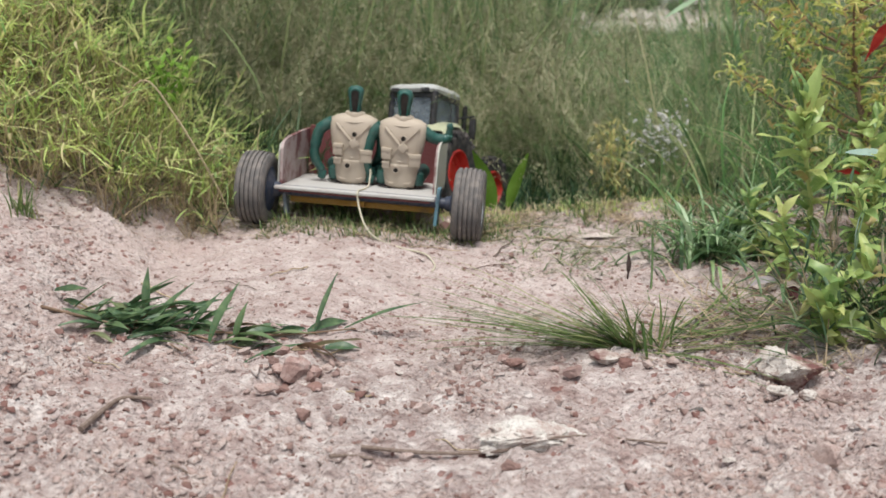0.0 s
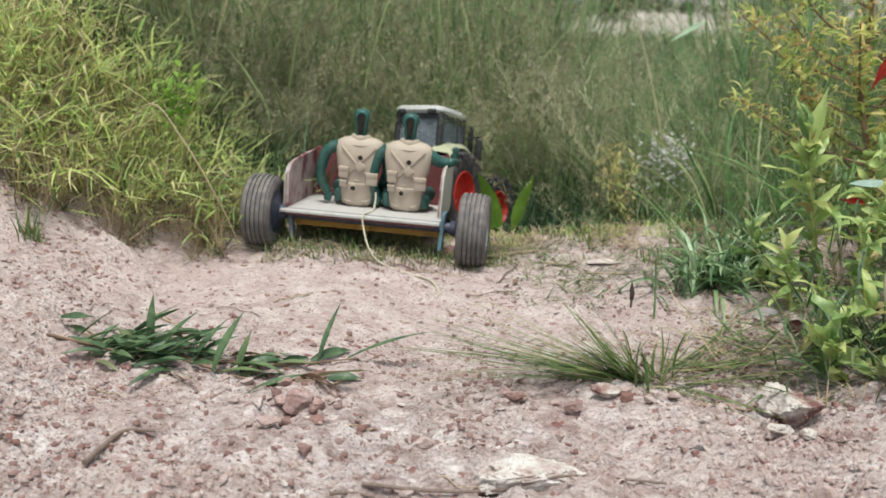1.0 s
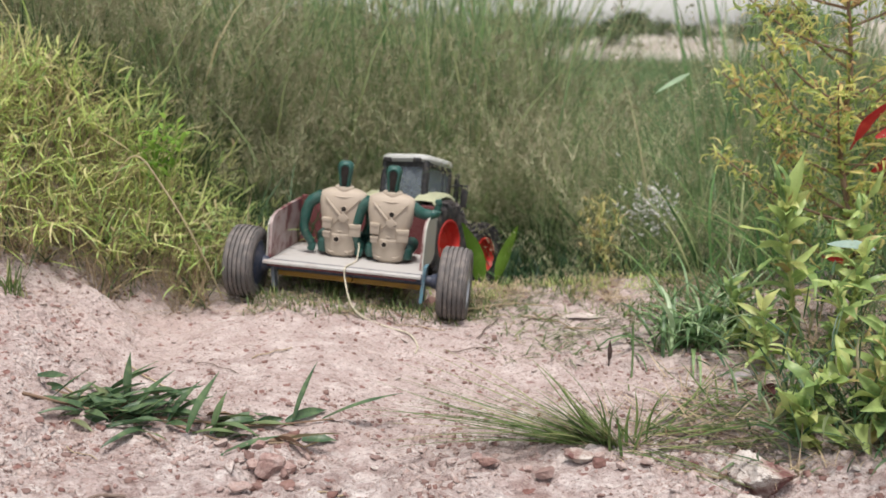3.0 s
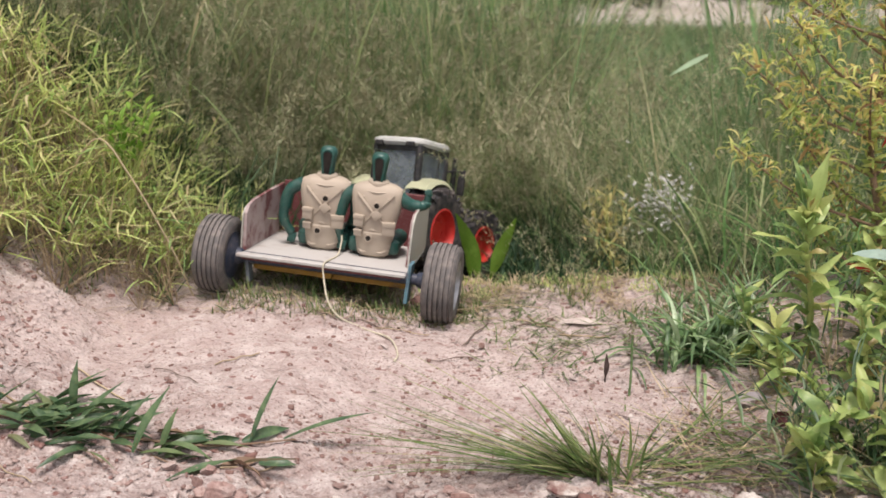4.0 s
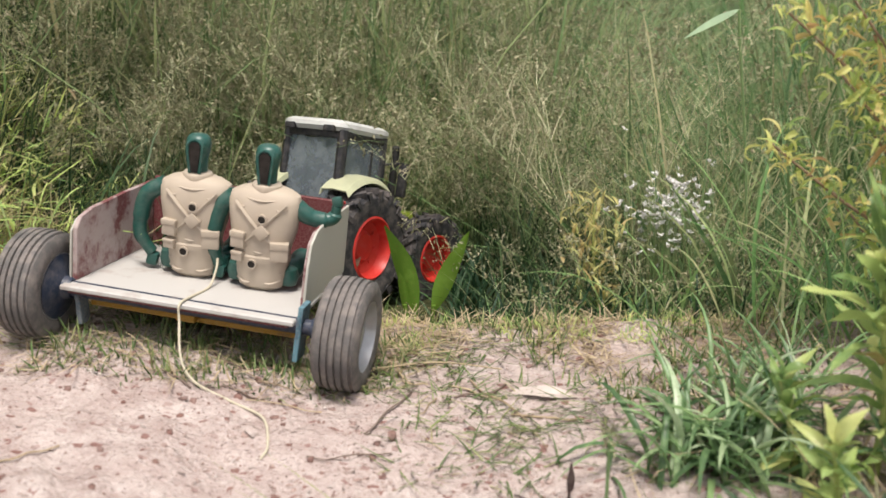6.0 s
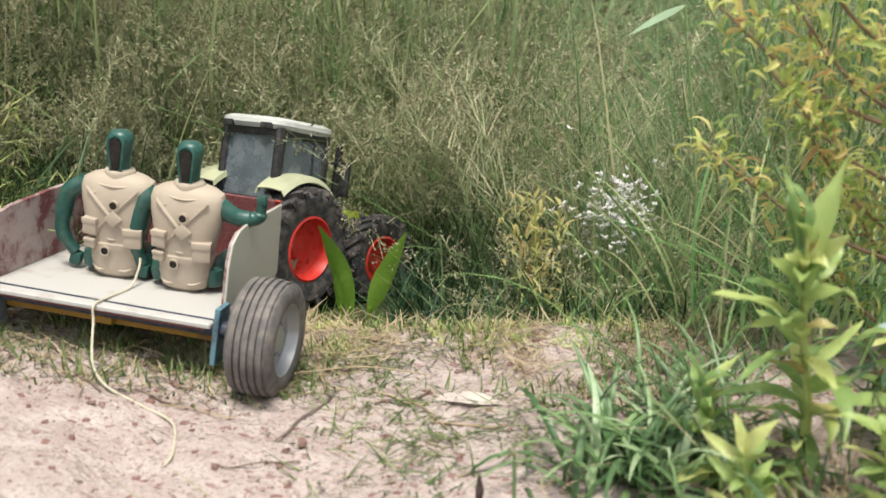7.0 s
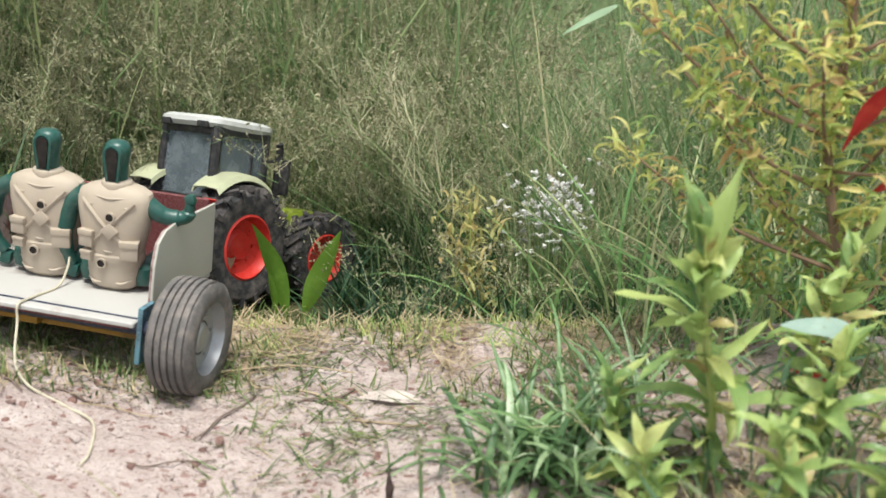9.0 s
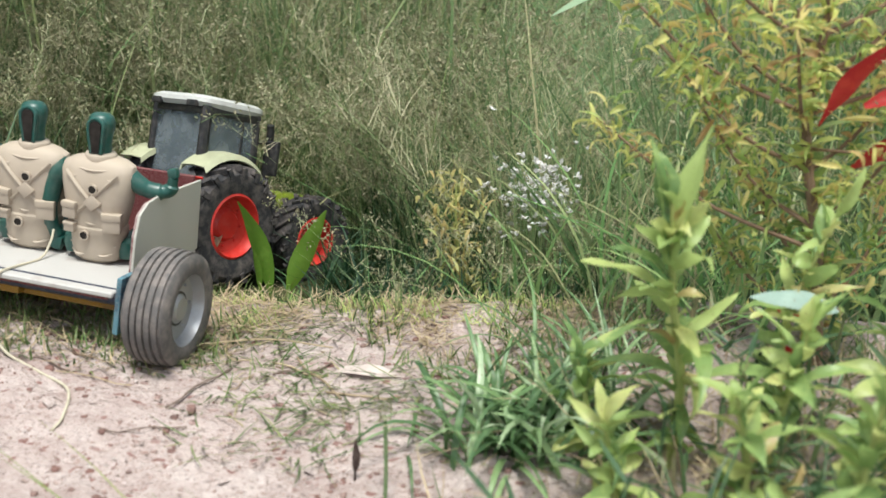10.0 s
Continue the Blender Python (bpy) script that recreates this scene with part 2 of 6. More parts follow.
OFFWHITE = plain("offwhite_plastic", (0.490, 0.497, 0.475), 0.4, dust=0.2)
GREYCAB = plain("dark_grey_plastic", (0.036, 0.037, 0.042), 0.5, dust=0.2)
CORD = plain("pale_cord", (0.475, 0.432, 0.324), 0.8, dust=0.2, scale=600)
STRAW = leaf_mat("dry_straw", [(0.0, (0.56, 0.46, 0.30)), (0.5, (0.43, 0.335, 0.215)), (1.0, (0.25, 0.18, 0.12))], 0.7, 0.2)
TWIG = plain("grey_twig", (0.144, 0.101, 0.079), 0.85, dust=0.4, scale=400)
GRASS = leaf_mat("bank_grass", [(0.0, (0.20, 0.38, 0.13)), (0.25, (0.42, 0.62, 0.17)), (0.5, (0.64, 0.77, 0.25)), (0.72, (0.76, 0.79, 0.36)), (0.84, (0.76, 0.68, 0.38)), (0.94, (0.68, 0.57, 0.37)), (1.0, (0.48, 0.36, 0.23))], through=0.52, spec=0.45)
# green deepened so that the colour also carries shade low in the grass
DEEPGRASS = leaf_mat("shade_toned_grass", [(0.0, (0.022, 0.055, 0.026)), (0.5, (0.048, 0.100, 0.042)), (0.85, (0.110, 0.165, 0.070)), (1.0, (0.240, 0.230, 0.120))], through=0.35)
TALLGRASS = leaf_mat("tall_grass", [(0.0, (0.113, 0.260, 0.096)), (0.4, (0.215, 0.418, 0.147)), (0.7, (0.362, 0.542, 0.215)), (0.87, (0.565, 0.610, 0.316)), (1.0, (0.655, 0.565, 0.362))], through=0.5)
SEED = leaf_mat("seed_heads", [(0.0, (0.384, 0.429, 0.248)), (0.5, (0.564, 0.553, 0.350)), (1.0, (0.744, 0.654, 0.462))], 0.7, 0.45)
SEEDHAZE = leaf_mat("brown_seed_heads", [(0.0, (0.315, 0.360, 0.203)), (0.5, (0.473, 0.473, 0.293)), (1.0, (0.652, 0.573, 0.394))], 0.7, 0.45)
OLIVE = leaf_mat("olive_grass", [(0.0, (0.092, 0.166, 0.075)), (0.5, (0.215, 0.322, 0.145)), (0.8, (0.387, 0.451, 0.215)), (1.0, (0.602, 0.515, 0.322))], through=0.52)
DULLGRASS = leaf_mat("dull_green_grass", [(0.0, (0.060, 0.135, 0.052)), (0.45, (0.120, 0.225, 0.085)), (0.75, (0.215, 0.300, 0.130)), (0.9, (0.360, 0.340, 0.190)), (1.0, (0.430, 0.350, 0.220))], through=0.42)
WITHERED = leaf_mat("withered_grass", [(0.0, (0.105, 0.090, 0.065)), (0.5, (0.200, 0.170, 0.115)), (0.85, (0.330, 0.280, 0.190)), (1.0, (0.460, 0.400, 0.280))], 0.75, 0.3)
# very dark green: the shade behind the crest is put into the blades' colour
SHADEGRASS = leaf_mat("shade_dark_grass", [(0.0, (0.014, 0.045, 0.022)), (0.6, (0.026, 0.072, 0.032)), (1.0, (0.060, 0.115, 0.046))], through=0.25)
SEEDSTEM = leaf_mat("seed_stems", [(0.0, (0.216, 0.336, 0.144)), (0.6, (0.348, 0.456, 0.216)), (1.0, (0.552, 0.528, 0.324))], 0.6, 0.4)
GLAUCOUS = leaf_mat("glaucous_grass", [(0.0, (0.051, 0.113, 0.045)), (0.5, (0.119, 0.227, 0.091)), (0.82, (0.249, 0.375, 0.159)), (1.0, (0.522, 0.635, 0.431))], 0.38, spec=0.5)
TUFTG = leaf_mat("tuft_grass", [(0.0, (0.055, 0.105, 0.034)), (0.6, (0.11, 0.185, 0.055)), (0.86, (0.25, 0.30, 0.11)), (1.0, (0.46, 0.39, 0.24))], 0.42)
CUTGRASS = leaf_mat("cut_grass", [(0.0, (0.030, 0.080, 0.042)), (0.6, (0.065, 0.135, 0.062)), (0.85, (0.160, 0.230, 0.100)), (1.0, (0.280, 0.220, 0.140))], 0.42, spec=0.5)
WEEDLEAF = leaf_mat("weed_leaf", [(0.0, (0.140, 0.255, 0.092)), (0.35, (0.270, 0.405, 0.135)), (0.7, (0.450, 0.565, 0.195)), (0.93, (0.630, 0.640, 0.250)), (1.0, (0.511, 0.344, 0.166))], 0.40, 0.45, spec=0.45)
WEEDSTEM = leaf_mat("weed_stem", [(0.0, (0.32, 0.38, 0.12)), (1.0, (0.42, 0.45, 0.16))], 0.5, 0.1)
DARKSTEM = leaf_mat("brown_stem", [(0.0, (0.17, 0.11, 0.075)), (1.0, (0.26, 0.17, 0.11))], 0.7, 0.05)
CURL = leaf_mat("curled_yellow_leaf", [(0.0, (0.157, 0.291, 0.090)), (0.3, (0.358, 0.515, 0.146)), (0.58, (0.650, 0.694, 0.224)), (0.8, (0.829, 0.717, 0.291)), (0.92, (0.616, 0.403, 0.179)), (1.0, (0.291, 0.123, 0.090))], 0.5, 0.55)
YELLOWLEAF = leaf_mat("yellow_leaf", [(0.0, (0.40, 0.45, 0.17)), (0.5, (0.62, 0.56, 0.24)), (1.0, (0.62, 0.44, 0.22))], 0.55, 0.5)
REDLEAF = leaf_mat("red_leaf", [(0.0, (0.400, 0.018, 0.028)), (1.0, (0.500, 0.050, 0.030))], 0.45)
BLUELEAF = leaf_mat("pale_blue_leaf", [(0.0, (0.230, 0.330, 0.280)), (1.0, (0.290, 0.380, 0.330))], 0.45, 0.15)
PALEGREEN = leaf_mat("pale_green_blade", [(0.0, (0.34, 0.50, 0.30)), (1.0, (0.40, 0.55, 0.35))], 0.5, 0.5)
GREYLEAF = leaf_mat("grey_dead_leaf", [(0.0, (0.259, 0.230, 0.238)), (1.0, (0.331, 0.302, 0.302))], 0.8, 0.1)
PALELEAF = leaf_mat("bleached_leaf", [(0.0, (0.480, 0.400, 0.360)), (1.0, (0.540, 0.460, 0.420))], 0.8, 0.1)
BROADLEAF = leaf_mat("broad_green_leaf", [(0.0, (0.110, 0.230, 0.030)), (1.0, (0.170, 0.300, 0.042))], 0.35, 0.45)
SPRIGLEAF = leaf_mat("sprig_leaf", [(0.0, (0.20, 0.40, 0.065)), (1.0, (0.32, 0.50, 0.10))], 0.45, 0.5)
PETAL = leaf_mat("white_petals", [(0.0, (0.66, 0.63, 0.60)), (1.0, (0.74, 0.73, 0.72))], 0.6, 0.3)
CROWN = leaf_mat("far_crown", [(0.0, (0.05, 0.075, 0.03)), (1.0, (0.10, 0.13, 0.055))], 0.6, 0.2)


def window_mat():
    m = Mat("tinted_window", 0.08, spec=0.6)
    m.color(m.mix(m.ramp(m.noise(90, 4, 0.6), [(0.4, (0, 0, 0)), (0.7, (0.6, 0.6, 0.6))]), (0.10, 0.125, 0.145), (0.26, 0.29, 0.31)))
    m.b.inputs["Alpha"].default_value = 0.70
    return m.m


PANE = window_mat()

# ---- shape helpers ----
rng = np.random.default_rng(7)


def part(name, bm, material, parent=None, label="", smooth=True, extra=()):
    """Links a bmesh as one mesh object under a thing or a part."""
    me = bpy.data.meshes.new(name)
    bm.to_mesh(me)
    bm.free()
    for m in (material, *extra):
        me.materials.append(m)
    if smooth:
        me.shade_smooth()
        me.set_sharp_from_angle(angle=radians(38))
    ob = new(name, me)
    ob.parent = parent
    if label:
        ob["label"] = label
    return ob


def raw(name, verts, faces, material, parent=None, label="", smooth=True):
    """A mesh from arrays: verts (n, 3) and faces (m, k) of one size."""
    verts, faces = np.asarray(verts, np.float32), np.asarray(faces, np.int32)
    me = bpy.data.meshes.new(name)
    me.vertices.add(len(verts))
    me.vertices.foreach_set("co", verts.ravel())
    n, k = faces.shape
    me.loops.add(n * k)
    me.loops.foreach_set("vertex_index", faces.ravel())
    me.polygons.add(n)
    me.polygons.foreach_set("loop_start", np.arange(0, n * k, k, dtype=np.int32))
    me.update(calc_edges=True)
    me.validate()
    me.materials.append(material)
    if smooth:
        me.shade_smooth()
    ob = new(name, me)
    ob.parent = parent
    if label:
        ob["label"] = label
    return ob


def box(bm, size, at=(0, 0, 0), rot=(0, 0, 0), bevel=0.0, mat=0):
    """A box of that size round its centre, with rounded edges."""
    m = pose(*at, *rot) @ Matrix.Diagonal((*size, 1))
    vs = bmesh.ops.create_cube(bm, size=1, matrix=m)["verts"]
    fs = {f for v in vs for f in v.link_faces}
    for f in fs:
        f.material_index = mat
    if bevel:
        es = list({e for v in vs for e in v.link_edges})
        out = bmesh.ops.bevel(bm, geom=es, offset=bevel, segments=2, affect="EDGES", profile=0.6)
        for f in out["faces"]:
            f.material_index = mat
    return bm


def lathe(bm, profile, segs=40, axis="x", at=(0, 0, 0), mat=0, close=False):
    """Turns (along, radius) pairs about an axis through at."""
    rings = []
    for a, r in profile:
        ring = []
        for k in range(segs):
            th = 2 * math.pi * k / segs
            c, s = r * math.cos(th), r * math.sin(th)
            p = {"x": (a, c, s), "y": (c, a, s), "z": (c, s, a)}[axis]
            ring.append(bm.verts.new(Vector(at) + Vector(p)))
        rings.append(ring)
    for ra, rb in zip(rings, rings[1:] + ([rings[0]] if close else [])):
        for k in range(segs):
            f = bm.faces.new((ra[k], ra[(k + 1) % segs], rb[(k + 1) % segs], rb[k]))
            f.material_index = mat
    if not close:
        for ring in (rings[0], rings[-1]):
            if len(set(v.co.to_tuple(6) for v in ring)) > 2:
                bm.faces.new(ring).material_index = mat
    bmesh.ops.recalc_face_normals(bm, faces=bm.faces[:])
    return bm


def tube(bm, points, radii, segs=8, mat=0, flat=1.0):
    """A round rod along points; flat squashes it across."""
    pts = [Vector(p) for p in points]
    if isinstance(radii, (int, float)):
        radii = [radii] * len(pts)
    rings, side = [], None
    for i, p in enumerate(pts):
        d = (pts[min(i + 1, len(pts) - 1)] - pts[max(i - 1, 0)]).normalized()
        if side is None:
            side = d.orthogonal().normalized()
        side = (side - d * side.dot(d)).normalized()
        up = d.cross(side)
        rings.append([bm.verts.new(p + radii[i] * (math.cos(2 * math.pi * k / segs) * side + flat * math.sin(2 * math.pi * k / segs) * up)) for k in range(segs)])
    for ra, rb in zip(rings, rings[1:]):
        for k in range(segs):
            bm.faces.new((ra[k], ra[(k + 1) % segs], rb[(k + 1) % segs], rb[k])).material_index = mat
    bm.faces.new(rings[0][::-1]).material_index = mat
    bm.faces.new(rings[-1]).material_index = mat
    return bm


def loft(bm, sections, segs=28, power=2.6, mat=0):
    """Rounded cross-sections (z, half width, half depth, x, y) stacked up into a body."""
    rings = []
    for z, rx, ry, cx, cy in sections:
        ring = []
        for k in range(segs):
            th = 2 * math.pi * k / segs
            c, s = math.cos(th), math.sin(th)
            r = (abs(c) ** power + abs(s) ** power) ** (-1 / power)
            ring.append(bm.verts.new((cx + rx * r * c, cy + ry * r * s, z)))
        rings.append(ring)
    for ra, rb in zip(rings, rings[1:]):
        for k in range(segs):
            bm.faces.new((ra[k], ra[(k + 1) % segs], rb[(k + 1) % segs], rb[k])).material_index = mat
    bm.faces.new(rings[0][::-1]).material_index = mat
    bm.faces.new(rings[-1]).material_index = mat
    return bm


def curve_points(pts, n=24):
    """Smooth points along a polyline (Catmull-Rom)."""
    p = [Vector(a) for a in pts]
    p = [2 * p[0] - p[1]] + p + [2 * p[-1] - p[-2]]
    out = []
    for i in range(1, len(p) - 2):
        for k in range(n):
            t = k / n
            a, b, c, d = p[i - 1], p[i], p[i + 1], p[i + 2]
            out.append(0.5 * (2 * b + (c - a) * t + (2 * a - 5 * b + 4 * c - d) * t * t + (3 * b - a - 3 * c + d) * t ** 3))
    out.append(p[-2])
    return out


def blades(base, az, lean, curl, length, width, segs=4, fold=0.25, twist=None, taper=0.8):
    """Grass blades as arrays. base (n, 3); az: the way they lean; lean: from upright, at the foot; curl: added to the tip; all in radians."""
    n = len(base)
    az, lean, curl, length, width = (np.broadcast_to(np.asarray(a, float), (n,)) for a in (az, lean, curl, length, width))
    tw = np.zeros(n) if twist is None else np.broadcast_to(np.asarray(twist, float), (n,))
    t = np.linspace(0, 1, segs + 1)
    ang = lean[:, None] + curl[:, None] * t ** 1.3
    step = length[:, None] / segs
    out = np.cumsum(np.concatenate([np.zeros((n, 1)), np.sin(ang[:, :-1]) * step], 1), 1)
    up = np.cumsum(np.concatenate([np.zeros((n, 1)), np.cos(ang[:, :-1]) * step], 1), 1)
    wag = (np.sin(t * 3.0)[None] * 0.06 * length[:, None]) * np.sin(az * 7.0)[:, None]
    dx, dy = np.cos(az)[:, None], np.sin(az)[:, None]
    mid = np.stack([base[:, :1] + out * dx - wag * dy, base[:, 1:2] + out * dy + wag * dx, base[:, 2:] + up], -1)
    prof = np.minimum(1.0, 0.55 + 1.6 * t) * (1 - t ** 2.2) ** taper
    prof[-1] = 0.02
    w = 0.5 * width[:, None] * prof[None]
    sx, sy = -np.sin(az + tw)[:, None], np.cos(az + tw)[:, None]
    side = np.stack([sx * w, sy * w, 0 * w], -1)
    lift = np.stack([-np.cos(ang) * dx, -np.cos(ang) * dy, np.sin(ang)], -1) * (fold * w)[..., None]
    v = np.stack([mid - side + lift, mid, mid + side + lift], 2)
    k = segs + 1
    idx = np.arange(n * k * 3).reshape(n, k, 3)
    a, b, c, d = idx[:, :-1, :-1], idx[:, :-1, 1:], idx[:, 1:, 1:], idx[:, 1:, :-1]
    return v.reshape(-1, 3), np.stack([a, b, c, d], -1).reshape(-1, 4)


def merge(*pieces):
    """Joins (verts, faces) pieces of one face size."""
    vs, fs, n = [], [], 0
    for v, f in pieces:
        vs.append(v)
        fs.append(f + n)
        n += len(v)
    return np.concatenate(vs), np.concatenate(fs)


def smooth_step(a, b, x):
    t = np.clip((x - a) / (b - a), 0, 1)
    return t * t * (3 - 2 * t)


# ---- ground ----
LATTICE = np.random.default_rng(3).random((256, 256))


def value_noise(x, y):
    xi, yi = np.floor(x).astype(int), np.floor(y).astype(int)
    fx, fy = x - xi, y - yi
    fx, fy = fx * fx * (3 - 2 * fx), fy * fy * (3 - 2 * fy)
    g = lambda i, j: LATTICE[i % 256, j % 256]
    return (g(xi, yi) * (1 - fx) + g(xi + 1, yi) * fx) * (1 - fy) + (g(xi, yi + 1) * (1 - fx) + g(xi + 1, yi + 1) * fx) * fy - 0.5


def level(x, y):
    """The ground's large form: a path that climbs to a crest, a bank beside it, lower ground beyond."""
    x, y = np.asarray(x, float), np.asarray(y, float)
    yc = np.minimum(y, 0.90)
    xx = np.clip(x, -0.6, 0.02)
    z = -0.014 + 0.15 * (np.maximum(yc, 0.30) - 0.7) - 0.07 * xx
    # beyond the crest the ground falls away steeply beside the wheel track
    z = z - 1.0 * smooth_step(0.020, 0.050, x - 0.9 * np.clip(y - 0.95, 0, 0.2)) * np.clip(y - 0.905, 0, 0.055)
    z = z - 0.22 * np.clip(y - 0.90, 0, 0.16) - 0.45 * np.clip(y - 1.06, 0, 0.12)
    z = z + 0.05 * smooth_step(1.25, 4.0, y)
    bank = np.clip(-0.225 - 0.14 * np.clip(0.86 - y, -0.2, 0.4) - x, 0, 0.16) * smooth_step(0.45, 0.75, y)
    z = z + (0.50 + 0.55 * smooth_step(0.79, 0.92, y)) * bank
    z = z + -0.003 * smooth_step(0.03, 0.11, x) * np.exp(-(((y - 0.862) / 0.055) ** 2))
    z = z + 0.012 * smooth_step(0.2, 0.32, x) * (y > 0.3) * smooth_step(0.95, 0.8, y)
    return z


def height(x, y):
    x, y = np.asarray(x, float), np.asarray(y, float)
    near = np.exp(-((np.hypot(x, y - 0.7) / 2.2) ** 2))
    rough = 0.55 + 0.75 * smooth_step(0.66, 0.52, y) + 0.7 * smooth_step(-0.22, -0.30, x)
    z = level(x, y)
    z = z + near * 0.016 * value_noise(x * 9 + 3, y * 9)
    z = z + near * rough * (0.012 * value_noise(x * 28, y * 44 + 9) + 0.0075 * value_noise(x * 70 + 5, y * 115) + 0.0062 * np.abs(value_noise(x * 110, y * 180 + 2)) + 0.0030 * value_noise(x * 230, y * 330) + 0.0018 * value_noise(x * 420, y * 420))
    # a wheel rut along the path
    z = z - near * 0.005 * np.exp(-(((x + 0.02 - 0.12 * (y - 0.7)) / 0.05) ** 2))
    return z + 0.05 * (1 - near) * value_noise(x * 0.25, y * 0.25) * smooth_step(3, 12, np.hypot(x, y))


def spread(lo, hi, fine, far, grow=1.35):
    mid = np.arange(lo, hi + fine / 2, fine)
    steps, s = [], fine
    total = 0.0
    while total < far:
        s *= grow
        total += s
        steps.append(total)
    steps = np.array(steps)
    return np.concatenate([(lo - steps)[::-1], mid, hi + steps])


gx, gy = spread(-0.46, 0.50, 0.0026, 900), spread(0.34, 1.02, 0.0018, 900)
X, Y = np.meshgrid(gx, gy)
ids = np.arange(X.size).reshape(X.shape)
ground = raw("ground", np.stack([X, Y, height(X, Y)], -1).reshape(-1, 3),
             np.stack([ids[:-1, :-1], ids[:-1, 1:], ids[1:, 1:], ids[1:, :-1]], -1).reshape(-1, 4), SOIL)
tagged(ground, "dry pinkish crumbly soil path rising to a crest", "ground", kind="structure")


def hgt(x, y):
    return float(height(np.array([x]), np.array([y]))[0])


def plate(bm, outline, thick, axis="x", at=0.0, bevel=0.0006, mat=0):
    """A board cut to an outline of (a, b) points in the plane across axis, thick metres thick from at."""
    def p(a, b, o):
        return {"x": (at + o, a, b), "y": (a, at + o, b), "z": (a, b, at + o)}[axis]
    front = [bm.verts.new(p(a, b, 0)) for a, b in outline]
    back = [bm.verts.new(p(a, b, thick)) for a, b in outline]
    fs = [bm.faces.new(front), bm.faces.new(back[::-1])]
    n = len(outline)
    for i in range(n):
        fs.append(bm.faces.new((front[i], back[i], back[(i + 1) % n], front[(i + 1) % n])))
    bmesh.ops.recalc_face_normals(bm, faces=fs)
    for f in fs:
        f.material_index = mat
    if bevel:
        es = list({e for f in fs for e in f.edges})
        bmesh.ops.bevel(bm, geom=es, offset=bevel, segments=1, affect="EDGES")
    return bm


# ---- trailer ----
TR_R, TR_TRACK, TR_YAW = 0.0335, 0.193, -7.0
TR_X, TR_Y = -0.079, 0.837
right_way = Vector((math.cos(radians(TR_YAW)), math.sin(radians(TR_YAW))))
wl = (TR_X - right_way.x * TR_TRACK / 2, TR_Y - right_way.y * TR_TRACK / 2)
wr = (TR_X + right_way.x * TR_TRACK / 2, TR_Y + right_way.y * TR_TRACK / 2)
zl, zr = hgt(*wl), hgt(*wr)
trailer = tagged(new("trailer"), "homemade toy trailer of worn painted boards with a tilted white bed", "toy trailer")
trailer.matrix_world = pose(TR_X, TR_Y, (zl + zr) / 2 - 0.0015, -4.0, math.degrees(math.atan2(zl - zr, TR_TRACK)), TR_YAW)
BED_Z = 0.038


def trailer_wheel(x, outward):
    """Ribbed toy tyre with a silver dished rim; outward is the side of the rim's face."""
    w, r = 0.0265, TR_R
    prof = [(-w / 2 + 0.001, r * 0.62), (-w / 2, r * 0.72), (-w / 2, r * 0.88), (-w / 2 + 0.002, r * 0.965)]
    ribs = 5
    for k in range(ribs):
        a = -w / 2 + 0.003 + (w - 0.006) * k / ribs
        b = -w / 2 + 0.003 + (w - 0.006) * (k + 1) / ribs
        crown = r * (1 - 0.018 * ((k - 2) / 2) ** 2)
        prof += [(a + 0.0002, crown), (b - 0.0013, crown), (b - 0.0010, crown - 0.0016), (b - 0.0001, crown - 0.0016)]
    prof += [(w / 2 - 0.002, r * 0.965), (w / 2, r * 0.88), (w / 2, r * 0.72), (w / 2 - 0.001, r * 0.62)]
    wheel = part("wheel", lathe(bmesh.new(), [(-0.006, r * 0.3), (0.006, r * 0.3)], 20), BLACK, trailer)
    wheel.location = (x, 0, r)
    part("tyre", lathe(bmesh.new(), prof, 64, close=True), TYRE, wheel, "dusty grey ribbed rubber tyre")
    s = outward
    rim = [(-s * w * 0.45, r * 0.63), (s * w * 0.44, r * 0.66), (s * w * 0.46, r * 0.62), (s * w * 0.22, r * 0.55), (s * w * 0.18, r * 0.30), (s * w * 0.30, r * 0.20), (s * w * 0.32, 0.0008)]
    part("rim", lathe(bmesh.new(), rim, 40), RIM, wheel, "silver plastic rim")
    part("hub", lathe(bmesh.new(), [(-s * w * 0.47, r * 0.60), (-s * w * 0.50, r * 0.52), (-s * w * 0.62, r * 0.22), (-s * w * 0.80, r * 0.18)], 28), DARKBLUE, wheel, "dark blue inner hub")
    bm = bmesh.new()
    for k in range(6):
        a = 2 * math.pi * k / 6
        lathe(bm, [(s * w * 0.16, 0.0011), (s * w * 0.26, 0.0009)], 8, at=(0, r * 0.42 * math.cos(a), r * 0.42 * math.sin(a)))
    part("wheel_nuts", bm, RIM, wheel)
    return wheel


trailer_wheel(-TR_TRACK / 2, -1)
trailer_wheel(TR_TRACK / 2, 1)
part("axle", tube(bmesh.new(), [(-TR_TRACK / 2, 0, TR_R), (TR_TRACK / 2, 0, TR_R)], 0.0048, 14), DARKBLUE, trailer, "dark blue axle tube")
bm = bmesh.new()
plate(bm, [(-0.079, -0.010), (0.066, -0.008), (0.064, 0.104), (-0.077, 0.104)], 0.0032, "z", BED_Z - 0.0032, 0.0007)
part("bed", bm, BED, trailer, "worn white board bed", smooth=False)
bm = bmesh.new()
plate(bm, [(-0.076, -0.006), (0.062, -0.005), (0.062, 0.102), (-0.075, 0.102)], 0.002, "z", BED_Z - 0.0056, 0.0004)
part("bed_underside", bm, MAROON, trailer, "maroon painted underside of the bed", smooth=False)
bm = bmesh.new()
